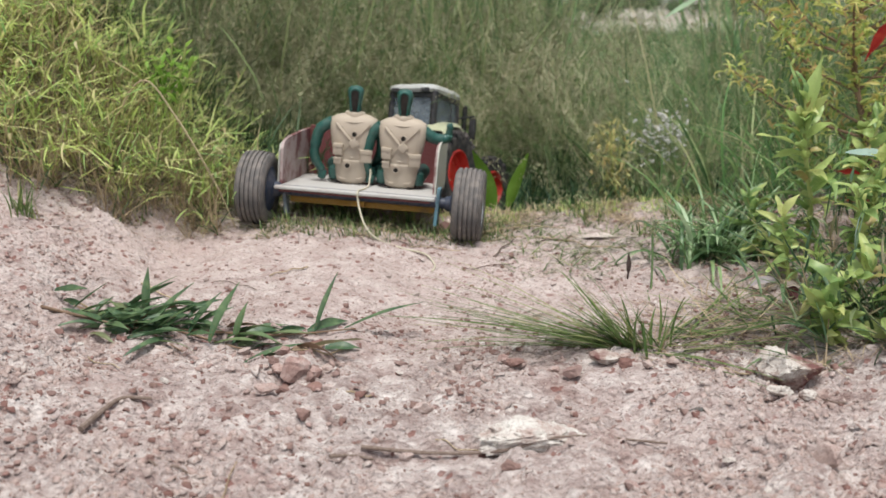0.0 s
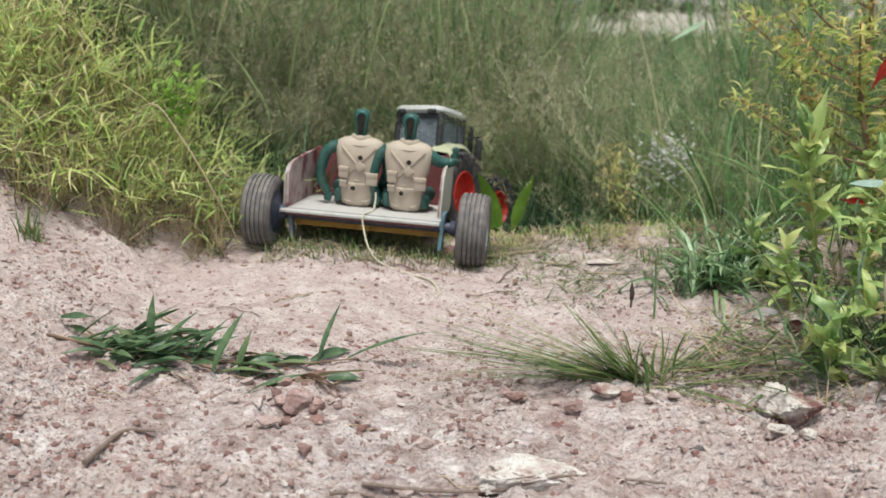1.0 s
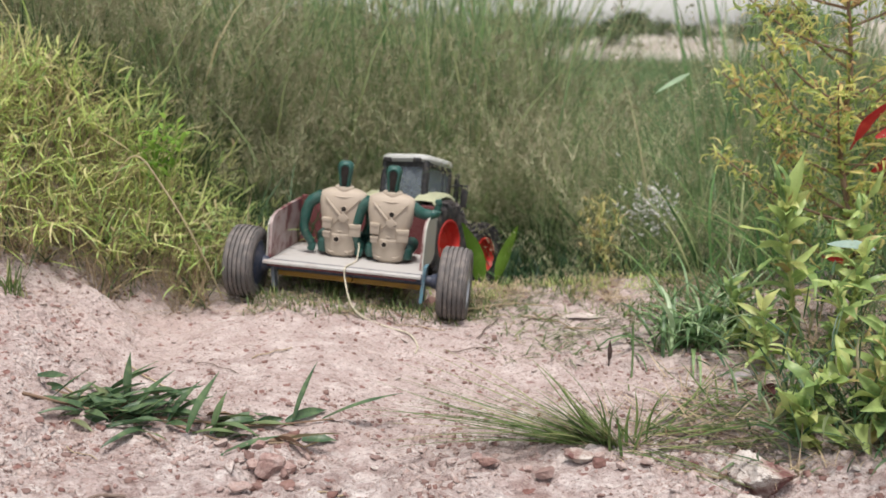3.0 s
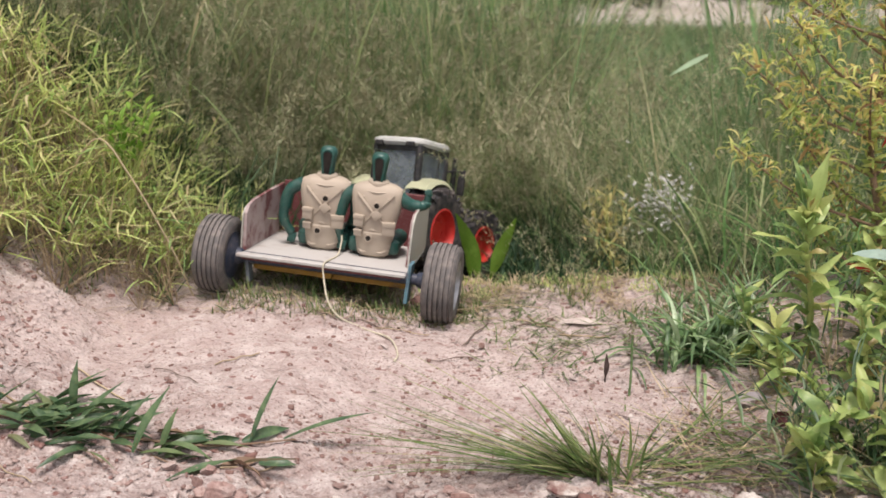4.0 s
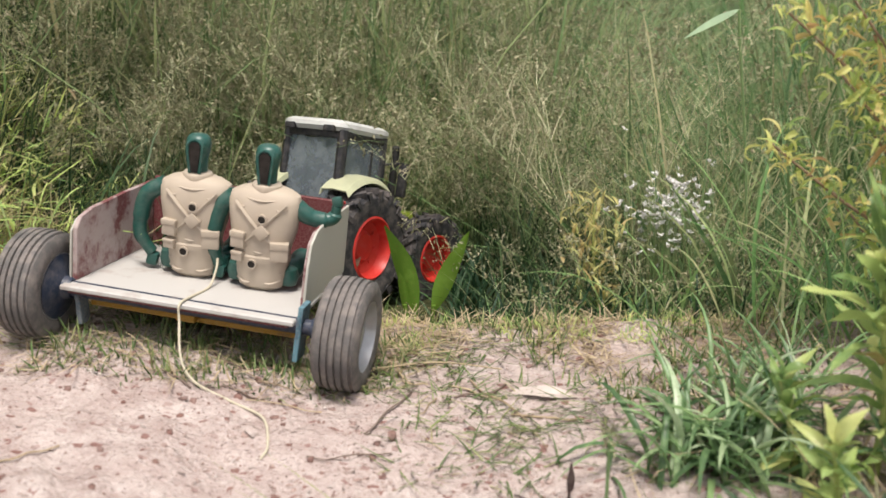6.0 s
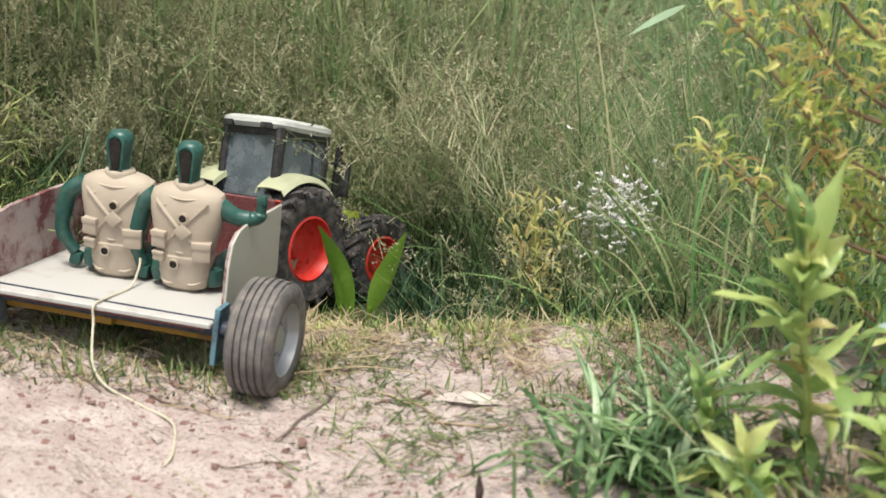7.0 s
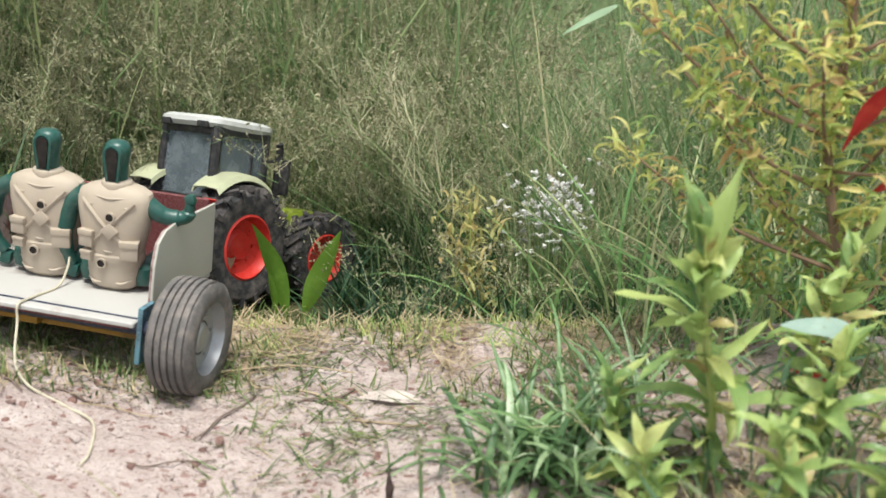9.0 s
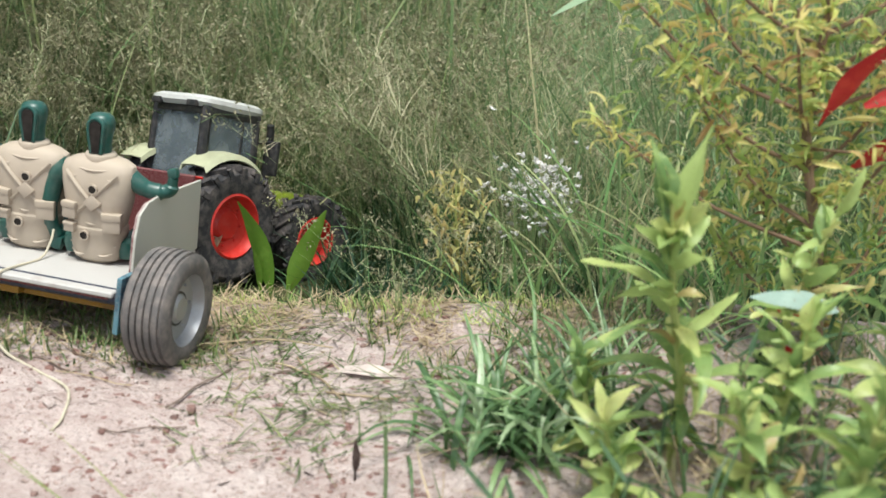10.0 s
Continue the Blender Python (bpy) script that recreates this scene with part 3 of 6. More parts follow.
plate(bm, [(0.002, BED_Z), (0.104, BED_Z), (0.104, BED_Z + 0.046), (0.06, BED_Z + 0.0445), (0.02, BED_Z + 0.042), (0.007, BED_Z + 0.039), (0.002, BED_Z + 0.033)], 0.0028, "x", -0.0775, 0.0005)
part("side_board", bm, STREAKED, trailer, "side board of streaked, flaking maroon paint", smooth=False)
bm = bmesh.new()
plate(bm, [(0.001, BED_Z), (0.103, BED_Z), (0.103, BED_Z + 0.0445), (0.022, BED_Z + 0.0405), (0.007, BED_Z + 0.037), (0.001, BED_Z + 0.031)], 0.0012, "x", -0.0789, 0.0003)
part("outer_facing", bm, CREAM, trailer, "cream outer facing of the side board", smooth=False)
bm = bmesh.new()
plate(bm, [(0.018, BED_Z), (0.104, BED_Z), (0.104, BED_Z + 0.047), (0.046, BED_Z + 0.046), (0.033, BED_Z + 0.044), (0.024, BED_Z + 0.038), (0.020, BED_Z + 0.026)], 0.0016, "x", 0.0612, 0.0004)
part("side_board", bm, STREAKED, trailer, "side board with a streaked inner face", smooth=False)
bm = bmesh.new()
plate(bm, [(0.017, BED_Z), (0.105, BED_Z), (0.105, BED_Z + 0.0475), (0.046, BED_Z + 0.0468), (0.033, BED_Z + 0.0448), (0.0235, BED_Z + 0.0388), (0.0192, BED_Z + 0.026)], 0.0016, "x", 0.0629, 0.0004)
part("outer_facing", bm, CREAM, trailer, "cream outer facing of the side board", smooth=False)
bm = bmesh.new()
plate(bm, [(-0.0745, BED_Z), (0.0608, BED_Z), (0.0608, BED_Z + 0.050), (-0.0745, BED_Z + 0.049)], 0.003, "y", 0.101, 0.0006)
part("headboard", bm, MAROON, trailer, "maroon painted headboard", smooth=False)
bm = bmesh.new()
box(bm, (0.134, 0.006, 0.0095), (-0.001, 0.010, BED_Z - 0.0110), bevel=0.0007)
part("cross_beam", bm, MUSTARD, trailer, "mustard-yellow cross beam", smooth=False)
for x, z, w, h, tilt, paint, words in ((-0.0700, 0.0235, 0.010, 0.022, -8, GREYBLUE, "grey-blue axle bracket"), (0.0685, 0.0300, 0.015, 0.034, 3, BLUE, "pale blue axle bracket")):
    bm = bmesh.new()
    box(bm, (0.0032, w, h), (x, 0.001, z), (0, tilt, 0), bevel=0.0006)
    part("axle_bracket", bm, paint, trailer, words, smooth=False)
bm = bmesh.new()
box(bm, (0.012, 0.118, 0.008), (-0.004, 0.060, BED_Z - 0.0105), bevel=0.0007)
part("drawbar", bm, MUSTARD, trailer, "mustard-yellow drawbar", smooth=False)
bm = bmesh.new()
tube(bm, [(-0.004, 0.112, BED_Z - 0.011), (-0.002, 0.128, BED_Z - 0.013), (0.004, 0.140, BED_Z - 0.010)], 0.0022, 8)
part("hitch_pin", bm, BLACK, trailer)


# ---- figures ----
def figure(x, y, yaw, arm_out, tilt):
    """A seated toy soldier seen from the back: tan vest, green limbs, hollow hood. One plain mesh."""
    bm = bmesh.new()
    # vest and hips
    loft(bm, [(0.000, 0.0100, 0.0070, 0, 0.001), (0.003, 0.0135, 0.0095, 0, 0), (0.010, 0.0150, 0.0108, 0, 0), (0.0165, 0.0155, 0.0108, 0, 0), (0.018, 0.0163, 0.0114, 0, 0),
              (0.0215, 0.0163, 0.0114, 0, 0), (0.0225, 0.0156, 0.0106, 0, 0), (0.028, 0.0168, 0.0108, 0, 0), (0.036, 0.0192, 0.0113, 0, 0), (0.046, 0.0206, 0.0114, 0, 0),
              (0.054, 0.0212, 0.0106, 0, 0.0005), (0.0580, 0.0200, 0.0094, 0, 0.001), (0.0605, 0.0155, 0.0080, 0, 0.0015), (0.0622, 0.0085, 0.0066, 0, 0.002)], 32, 2.7, 0)
    # collar
    lathe(bm, [(0.0600, 0.0086), (0.0628, 0.0088), (0.0640, 0.0080), (0.0645, 0.0066)], 24, "z", (0, 0.0015, 0), 0)
    back = -0.0112
    # crossed straps, pouches, buckle
    for sx in (-1, 1):
        tube(bm, curve_points([(sx * 0.0150, back + 0.0016, 0.0545), (sx * 0.0080, back - 0.0002, 0.047), (0, back - 0.0006, 0.0385), (-sx * 0.0095, back + 0.0008, 0.029), (-sx * 0.0150, back + 0.004, 0.0235)], 6), 0.0011, 8, 0, 0.55)
    box(bm, (0.0074, 0.0034, 0.0074), (0.0014, back - 0.0005, 0.0375), (0, 45, 0), 0.0009, 0)
    for px, pz, w, h in ((-0.0122, 0.0315, 0.0088, 0.0098), (0.0120, 0.0265, 0.0104, 0.0112), (-0.0122, 0.0215, 0.0070, 0.0058)):
        box(bm, (w, 0.0058, h), (px, back + 0.0016, pz), (0, 0, px * 900), 0.0010, 0)
        box(bm, (w * 1.05, 0.0066, h * 0.36), (px, back + 0.0014, pz + h * 0.34), (0, 0, px * 900), 0.0007, 0)
    # shoulder seams and folds
    for z, w in ((0.0565, 0.012), (0.0118, 0.0135)):
        tube(bm, curve_points([(-w, back + 0.0042, z), (0, back + 0.0012, z - 0.0008), (w, back + 0.0042, z)], 5), 0.0007, 6, 0)
    for x0, z0, x1, z1 in ((-0.0175, 0.0500, -0.0060, 0.0530), (0.0060, 0.0525, 0.0180, 0.0490), (-0.0165, 0.0400, -0.0075, 0.0425), (0.0080, 0.0420, 0.0168, 0.0395), (-0.0130, 0.0070, -0.0040, 0.0052), (0.0030, 0.0056, 0.0125, 0.0075), (-0.0060, 0.0255, 0.0050, 0.0245)):
        tube(bm, curve_points([(x0, back + 0.0022 + 0.006 * abs(x0 / 0.018) ** 2, z0), ((x0 + x1) / 2, back + 0.0006 + 0.003 * abs((x0 + x1) / 0.036) ** 2, (z0 + z1) / 2 - 0.0006), (x1, back + 0.0022 + 0.006 * abs(x1 / 0.018) ** 2, z1)], 5), 0.0009, 6, 0)
    # screw holes: solid plugs whose black stands in for the shade inside
    for hx, hz in ((0.0015, 0.0455), (-0.0035, 0.0178)):
        lathe(bm, [(back - 0.0014, 0.0022), (back + 0.0006, 0.0022)], 14, "y", (hx, 0, hz), 2)
        lathe(bm, [(back - 0.0016, 0.0030), (back - 0.0016, 0.0022), (back + 0.001, 0.0024), (back + 0.001, 0.0030)], 16, "y", (hx, 0, hz), 0, True)
    # hollow hood: a rounded post; a black plate imitates the open slot's shade
    loft(bm, [(0.0615, 0.0056, 0.0055, 0, 0.002), (0.066, 0.0054, 0.0056, 0, 0.002), (0.072, 0.0056, 0.0060, 0, 0.002), (0.0775, 0.0068, 0.0070, 0, 0.002), (0.0815, 0.0073, 0.0074, 0, 0.002),
              (0.0845, 0.0064, 0.0064, 0, 0.002), (0.0862, 0.0046, 0.0044, 0, 0.002), (0.0868, 0.0012, 0.0012, 0, 0.002)], 24, 2.2, 1)
    plate(bm, [(-0.0020, 0.0650), (0.0020, 0.0650), (0.0033, 0.0780), (0.0030, 0.0812), (0.0015, 0.0828), (-0.0015, 0.0828), (-0.0030, 0.0812), (-0.0033, 0.0780)], 0.0062, "y", -0.0064, 0, 2)
    # the hood's rim round the slot
    tube(bm, curve_points([(-0.0028, -0.0052, 0.0645), (-0.0043, -0.0054, 0.0770), (-0.0040, -0.0052, 0.0818), (0, -0.0048, 0.0842), (0.0040, -0.0052, 0.0818), (0.0043, -0.0054, 0.0770), (0.0028, -0.0052, 0.0645)], 5), 0.0011, 8, 1)
    # the tops of the thighs beside the hips
    for sx in (-1, 1):
        lathe(bm, [(-0.0065, 0.0012), (-0.0050, 0.0048), (0.0, 0.0060), (0.0050, 0.0050), (0.0068, 0.0014)], 14, "z", (sx * 0.0158, 0.001, 0.0085), 1)
    # the arm that hangs down
    e = 0.0 if arm_out else 0.0035
    tube(bm, curve_points([(-0.0185, 0.001, 0.0545), (-0.0260 - e, 0.001, 0.0470), (-0.0300 - e, 0.001, 0.0340), (-0.0305 - e, 0.0005, 0.0215), (-0.0275, 0.002, 0.0100)], 7),
         [0.0052] * 8 + [0.0050] * 8 + [0.0042] * 8 + [0.0036] * 5, 12, 1)
    box(bm, (0.0070, 0.0062, 0.0085), (-0.0268, 0.0022, 0.0060), (0, 12, 0), 0.0020, 1)
    # the other arm
    if arm_out:
        tube(bm, curve_points([(0.0180, 0.001, 0.0520), (0.0250, 0.002, 0.0470), (0.0335, 0.004, 0.0450), (0.0395, 0.006, 0.0470), (0.0410, 0.006, 0.0540)], 7),
             [0.0054] * 8 + [0.0050] * 8 + [0.0042] * 8 + [0.0030] * 5, 12, 1)
        box(bm, (0.0060, 0.0056, 0.0060), (0.0410, 0.006, 0.0565), (0, -15, 0), 0.0018, 1)
    else:
        tube(bm, curve_points([(0.0180, 0.001, 0.0540), (0.0235, 0.001, 0.0470), (0.0250, 0.003, 0.0350), (0.0225, 0.008, 0.0240), (0.0190, 0.014, 0.0170)], 7),
             [0.0052] * 8 + [0.0048] * 8 + [0.0042] * 8 + [0.0034] * 5, 12, 1)
    # thighs and shins, stretched forward on the bed
    for sx in (-1, 1):
        tube(bm, curve_points([(sx * 0.0090, 0.000, 0.0080), (sx * 0.0160, 0.012, 0.0105), (sx * 0.0185, 0.026, 0.0120), (sx * 0.0170, 0.036, 0.0060)], 7),
             [0.0074] * 7 + [0.0068] * 7 + [0.0056] * 8, 12, 1)
        box(bm, (0.0085, 0.0055, 0.0105), (sx * 0.0168, 0.0375, 0.0056), (0, 0, 0), 0.0018, 1)
    bmesh.ops.recalc_face_normals(bm, faces=bm.faces[:])
    ob = part("toy_figure", bm, VEST, None, "", True, (GREENSKIN, HOLE))
    ob.matrix_world = trailer.matrix_world @ pose(x, y, BED_Z + 0.0004, tilt, 0, yaw) @ Matrix.Scale(1.06, 4)
    return ob


tagged(figure(-0.0200, 0.050, 6, False, 4), "seated toy soldier figure in a tan vest, hollow green hood", "toy figure", "figures on the trailer")
tagged(figure(0.0270, 0.046, 4, True, 4), "seated toy soldier figure, tan vest, arm over the side board", "toy figure", "figures on the trailer")

# ---- cord ----
m = trailer.matrix_world
cord_pts = [m @ Vector(p) for p in ((-0.001, 0.040, BED_Z + 0.016), (0.000, 0.036, BED_Z + 0.010), (0.000, 0.026, BED_Z + 0.0012), (-0.002, 0.004, BED_Z + 0.0010), (-0.0025, -0.0105, BED_Z + 0.0005), (-0.001, -0.0135, BED_Z - 0.009))]
for dx, dy, dz in ((0.006, -0.022, 0.012), (0.016, -0.030, 0.003), (0.038, -0.036, 0.0015), (0.058, -0.048, 0.0015), (0.066, -0.072, 0.0015), (0.064, -0.080, 0.001)):
    x, y = cord_pts[4].x + dx, cord_pts[4].y + dy
    cord_pts.append(Vector((x, y, hgt(x, y) + dz)))
cord = part("cord", tube(bmesh.new(), curve_points(cord_pts, 8), 0.00075, 8), CORD)
tagged(cord, "thin pale cord hanging from the trailer bed onto the soil", "cord")

# ---- tractor ----
TC_YAW, WB, TRACK = -29.0, 0.094, 0.078
RR, RF = 0.0440, 0.0365
TC_X, TC_Y = -0.034, 0.988
fwd = Vector((math.sin(radians(-TC_YAW)), math.cos(radians(-TC_YAW))))
side = Vector((fwd.y, -fwd.x))
corner = lambda a, b: hgt(TC_X + side.x * a + fwd.x * b, TC_Y + side.y * a + fwd.y * b)
zb, zf = (corner(-0.04, 0) + corner(0.04, 0)) / 2, (corner(-0.04, WB) + corner(0.04, WB)) / 2
zleft, zright = (corner(-0.04, 0) + corner(-0.04, WB)) / 2, (corner(0.04, 0) + corner(0.04, WB)) / 2
tractor = tagged(new("tractor"), "toy tractor, lime and white with a dark cab and red rims", "toy tractor")
tractor.matrix_world = pose(TC_X, TC_Y, zb - 0.001, math.degrees(math.atan2(zf - zb, WB)), math.degrees(math.atan2(zleft - zright, 0.08)), TC_YAW)


def lug_wheel(x, y, r, w, outward, steer=0):
    """Lugged tractor tyre on a dished red rim."""
    wheel = part("wheel", lathe(bmesh.new(), [(-w * 0.04, r * 0.22), (w * 0.04, r * 0.22)], 20), BLACK, tractor)
    wheel.location, wheel.rotation_euler = (x, y, r), (0, 0, radians(steer))
    prof = [(-w * 0.42, r * 0.50), (-w * 0.50, r * 0.66), (-w * 0.49, r * 0.84), (-w * 0.38, r * 0.925), (0, r * 0.945), (w * 0.38, r * 0.925), (w * 0.49, r * 0.84), (w * 0.50, r * 0.66), (w * 0.42, r * 0.50)]
    bm = lathe(bmesh.new(), prof, 48, close=True)
    n = 18
    for k in range(n):
        for s in (-1, 1):
            a = 2 * math.pi * (k + (0.5 if s > 0 else 0)) / n
            rot = Matrix.Rotation(a, 4, "X")
            lug = Matrix.Translation((s * w * 0.25, 0, r * 0.945)) @ Matrix.Rotation(s * radians(40), 4, "Z") @ Matrix.Diagonal((w * 0.56, r * 0.085, r * 0.10, 1))
            bmesh.ops.create_cube(bm, size=1, matrix=rot @ lug)
            edge = Matrix.Translation((s * w * 0.475, r * 0.17, r * 0.86)) @ Matrix.Diagonal((w * 0.09, r * 0.085, r * 0.16, 1))
            bmesh.ops.create_cube(bm, size=1, matrix=rot @ edge)
    part("tyre", bm, TYREDARK, wheel, "dusty black lugged tyre")
    s = outward
    rim = [(-s * w * 0.45, r * 0.52), (s * w * 0.44, r * 0.54), (s * w * 0.47, r * 0.505), (s * w * 0.32, r * 0.465), (s * w * 0.16, r * 0.44), (s * w * 0.08, r * 0.28), (s * w * 0.18, r * 0.22), (s * w * 0.20, 0.0008)]
    part("rim", lathe(bmesh.new(), rim, 40), REDRIM, wheel, "bright red rim")
    bm = bmesh.new()
    for k in range(8):
        a = 2 * math.pi * k / 8
        lathe(bm, [(s * w * 0.06, r * 0.035), (s * w * 0.14, r * 0.03)], 8, at=(0, r * 0.34 * math.cos(a), r * 0.34 * math.sin(a)))
    part("wheel_nuts", bm, REDRIM, wheel)


for s in (-1, 1):
    lug_wheel(s * TRACK / 2, 0, RR, 0.029, s)
    lug_wheel(s * TRACK / 2, WB, RF, 0.024, s, -6)
bm = bmesh.new()
box(bm, (0.030, WB + 0.030, 0.020), (0, WB / 2, 0.036), bevel=0.002)
box(bm, (0.040, 0.014, 0.014), (0, -0.020, 0.034), bevel=0.0015)
tube(bm, [(-TRACK / 2, 0, RR), (TRACK / 2, 0, RR)], 0.007, 14)
tube(bm, [(-TRACK / 2, WB, RF), (TRACK / 2, WB, RF)], 0.005, 14)
part("chassis", bm, GREYCAB, tractor, "dark grey chassis and axles")
bm = bmesh.new()
loft(bm, [(0.040, 0.016, 0.036, 0, WB - 0.002), (0.058, 0.0165, 0.037, 0, WB - 0.002), (0.066, 0.0150, 0.036, 0, WB - 0.003), (0.0705, 0.0115, 0.033, 0, WB - 0.005), (0.0715, 0.006, 0.028, 0, WB - 0.006)], 36, 5.0)
part("bonnet", bm, LIME, tractor, "lime-green bonnet")
for s in (-1, 1):
    bm = bmesh.new()
    for k in range(6):
        box(bm, (0.0015, 0.0045, 0.014), (s * 0.0170, WB - 0.026 + 0.009 * k, 0.053), bevel=0.0003)
    part("bonnet_grille", bm, BLACK, tractor)
# mudguards over the rear wheels
for s in (-1, 1):
    bm = bmesh.new()
    rings = []
    for k in range(15):
        a = radians(12 + 70 * k / 14)
        rr = RR + 0.004 + 0.002 * math.sin(math.pi * k / 14)
        y, z = rr * math.sin(a - radians(50)), RR + rr * math.cos(a - radians(50))
        rings.append([bm.verts.new((s * xx, y, z + dz)) for xx, dz in ((0.020, -0.003), (0.021, 0.001), (0.032, 0.0020), (0.044, 0.001), (0.0470, -0.003))])
    for ra, rb in zip(rings, rings[1:]):
        for i in range(4):
            bm.faces.new((ra[i], ra[i + 1], rb[i + 1], rb[i]))
    bmesh.ops.recalc_face_normals(bm, faces=bm.faces[:])
    bmesh.ops.solidify(bm, geom=bm.faces[:], thickness=0.0012)
    part("mudguard", bm, GUARD, tractor, "pale lime mudguard over the rear wheel")
    bm = bmesh.new()
    box(bm, (0.012, 0.0012, 0.004), (s * 0.040, -0.0305, 0.074), (35, 0, 0), bevel=0.0004)
    part("tail_light", bm, REDRIM, tractor, "small red tail light")
# cab
CW, CB, CF, CZ0, CZ1 = 0.0260, -0.018, 0.036, 0.052, 0.126
bm = bmesh.new()
box(bm, (2 * CW + 0.002, CF - CB, 0.022), (0, (CF + CB) / 2, 0.062), bevel=0.002)
cab = part("cab", bm, GREYCAB, tractor, "dark grey cab with glazed sides")
for x in (-1, 1):
    for y, r in ((CB + 0.002, 0.0040), (CF - 0.002, 0.0038), (0.020, 0.0018)):
        part("cab_post", tube(bmesh.new(), [(x * CW, y, 0.070), (x * (CW - 0.001), y, CZ1)], [r, r * 0.95], 8), BLACK, cab)
for n, sz, at in (("rear_window", (2 * CW - 0.004, 0.0009, 0.054), (0, CB + 0.001, 0.0985)), ("windscreen", (2 * CW - 0.004, 0.0009, 0.054), (0, CF - 0.001, 0.0985)),
                  ("side_window", (0.0009, CF - CB - 0.006, 0.054), (-CW, (CF + CB) / 2, 0.0985)), ("side_window", (0.0009, CF - CB - 0.006, 0.054), (CW, (CF + CB) / 2, 0.0985))):
    part(n, box(bmesh.new(), sz, at), PANE, cab, "dusty tinted glazing", smooth=False)
bm = bmesh.new()
box(bm, (0.020, 0.006, 0.028), (0, 0.000, 0.085), (-8, 0, 0), bevel=0.002)
box(bm, (0.020, 0.018, 0.006), (0, 0.010, 0.074), bevel=0.002)
part("driver_seat", bm, BLACK, cab, "black driver's seat")
bm = bmesh.new()
lathe(bm, [(-0.0008, 0.0085), (0.0008, 0.0085), (0.0008, 0.0072), (-0.0008, 0.0072)], 24, "z", (0, 0, 0), 0, True)
tube(bm, [(0, 0, -0.014), (0, 0, 0)], 0.0014, 8)
sw = part("steering_wheel", bm, BLACK, cab)
sw.matrix_local = pose(0, 0.026, 0.090, 30, 0, 0)
bm = bmesh.new()
loft(bm, [(CZ1 - 0.001, 0.028, 0.031, 0, 0.009), (CZ1 + 0.002, 0.030, 0.0335, 0, 0.009), (CZ1 + 0.0050, 0.0295, 0.033, 0, 0.009), (CZ1 + 0.0072, 0.026, 0.029, 0, 0.009), (CZ1 + 0.0078, 0.018, 0.020, 0, 0.009)], 40, 6.0)
part("roof", bm, OFFWHITE, cab, "off-white cab roof")
for sz, at in (((2 * CW, 0.004, 0.006), (0, CB + 0.001, CZ1 - 0.003)), ((2 * CW, 0.004, 0.006), (0, CF - 0.001, CZ1 - 0.003)), ((0.004, CF - CB, 0.006), (-CW, (CF + CB) / 2, CZ1 - 0.003)), ((0.004, CF - CB, 0.006), (CW, (CF + CB) / 2, CZ1 - 0.003)),
               ((2 * CW, 0.0035, 0.005), (0, CB + 0.001, 0.0735))):
    part("window_rail", box(bmesh.new(), sz, at, bevel=0.0008), BLACK, cab, "black window rail")
for x in (-0.018, 0.018):
    part("work_lamp", box(bmesh.new(), (0.009, 0.004, 0.0045), (x, CB - 0.0055, CZ1 + 0.0005), bevel=0.0008), BLACK, cab, "black work lamp under the roof edge")
for s in (-1, 1):
    bm = bmesh.new()
    tube(bm, curve_points([(s * CW, CF, 0.106), (s * (CW + 0.012), CF + 0.003, 0.108), (s * (CW + 0.0185), CF + 0.002, 0.106)], 5), 0.0011, 8)
    tube(bm, curve_points([(s * CW, CF, 0.078), (s * (CW + 0.011), CF + 0.003, 0.081), (s * (CW + 0.0185), CF + 0.002, 0.092)], 5), 0.0009, 8)
    box(bm, (0.0075, 0.004, 0.026), (s * (CW + 0.0190), CF + 0.001, 0.096), bevel=0.0012)
    part("wing_mirror", bm, BLACK, tractor, "black wing mirror on an arm")
bm = bmesh.new()
tube(bm, [(0.030, CF + 0.010, 0.050), (0.030, CF + 0.010, 0.116), (0.031, CF + 0.008, 0.121)], [0.0032, 0.0030, 0.0028], 14)
part("exhaust", bm, BLACK, tractor, "black upright exhaust")
for s in (-1, 1):
    bm = bmesh.new()
    for k in range(3):
        box(bm, (0.010, 0.014, 0.0016), (s * 0.033, 0.050, 0.024 + 0.012 * k), bevel=0.0005)
    box(bm, (0.0016, 0.0016, 0.038), (s * 0.037, 0.0565, 0.038), bevel=0.0004)
    part("steps", bm, BLACK, tractor, "black cab steps")


# ---- vegetation ----
def on_ground(x, y, sink=0.002):
    return np.stack([x, y, height(x, y) - sink], -1)


def scatter(n, x0, x1, y0, y1, keep=None):
    x, y = rng.uniform(x0, x1, n), rng.uniform(y0, y1, n)
    if keep is not None:
        k = keep(x, y)
        x, y = x[k], y[k]
    return x, y


def grass(name, xy, length, width, lean, curl, material, label, az=None, segs=4, fold=0.3, sink=0.002, category="grass"):
    """A stretch of grass as one object: ranges of length, width, lean and curl."""
    x, y = xy
    n = len(x)
    u = lambda r: rng.uniform(r[0], r[1], n)
    way = rng.uniform(0, 2 * math.pi, n) if az is None else rng.normal(az[0], az[1], n)
    v, f = blades(on_ground(x, y, sink), way, u(lean), u(curl), u(length), u(width), segs, fold, rng.normal(0, 0.5, n))
    return tagged(raw(name, v, f, material), label, category, kind="stuff")


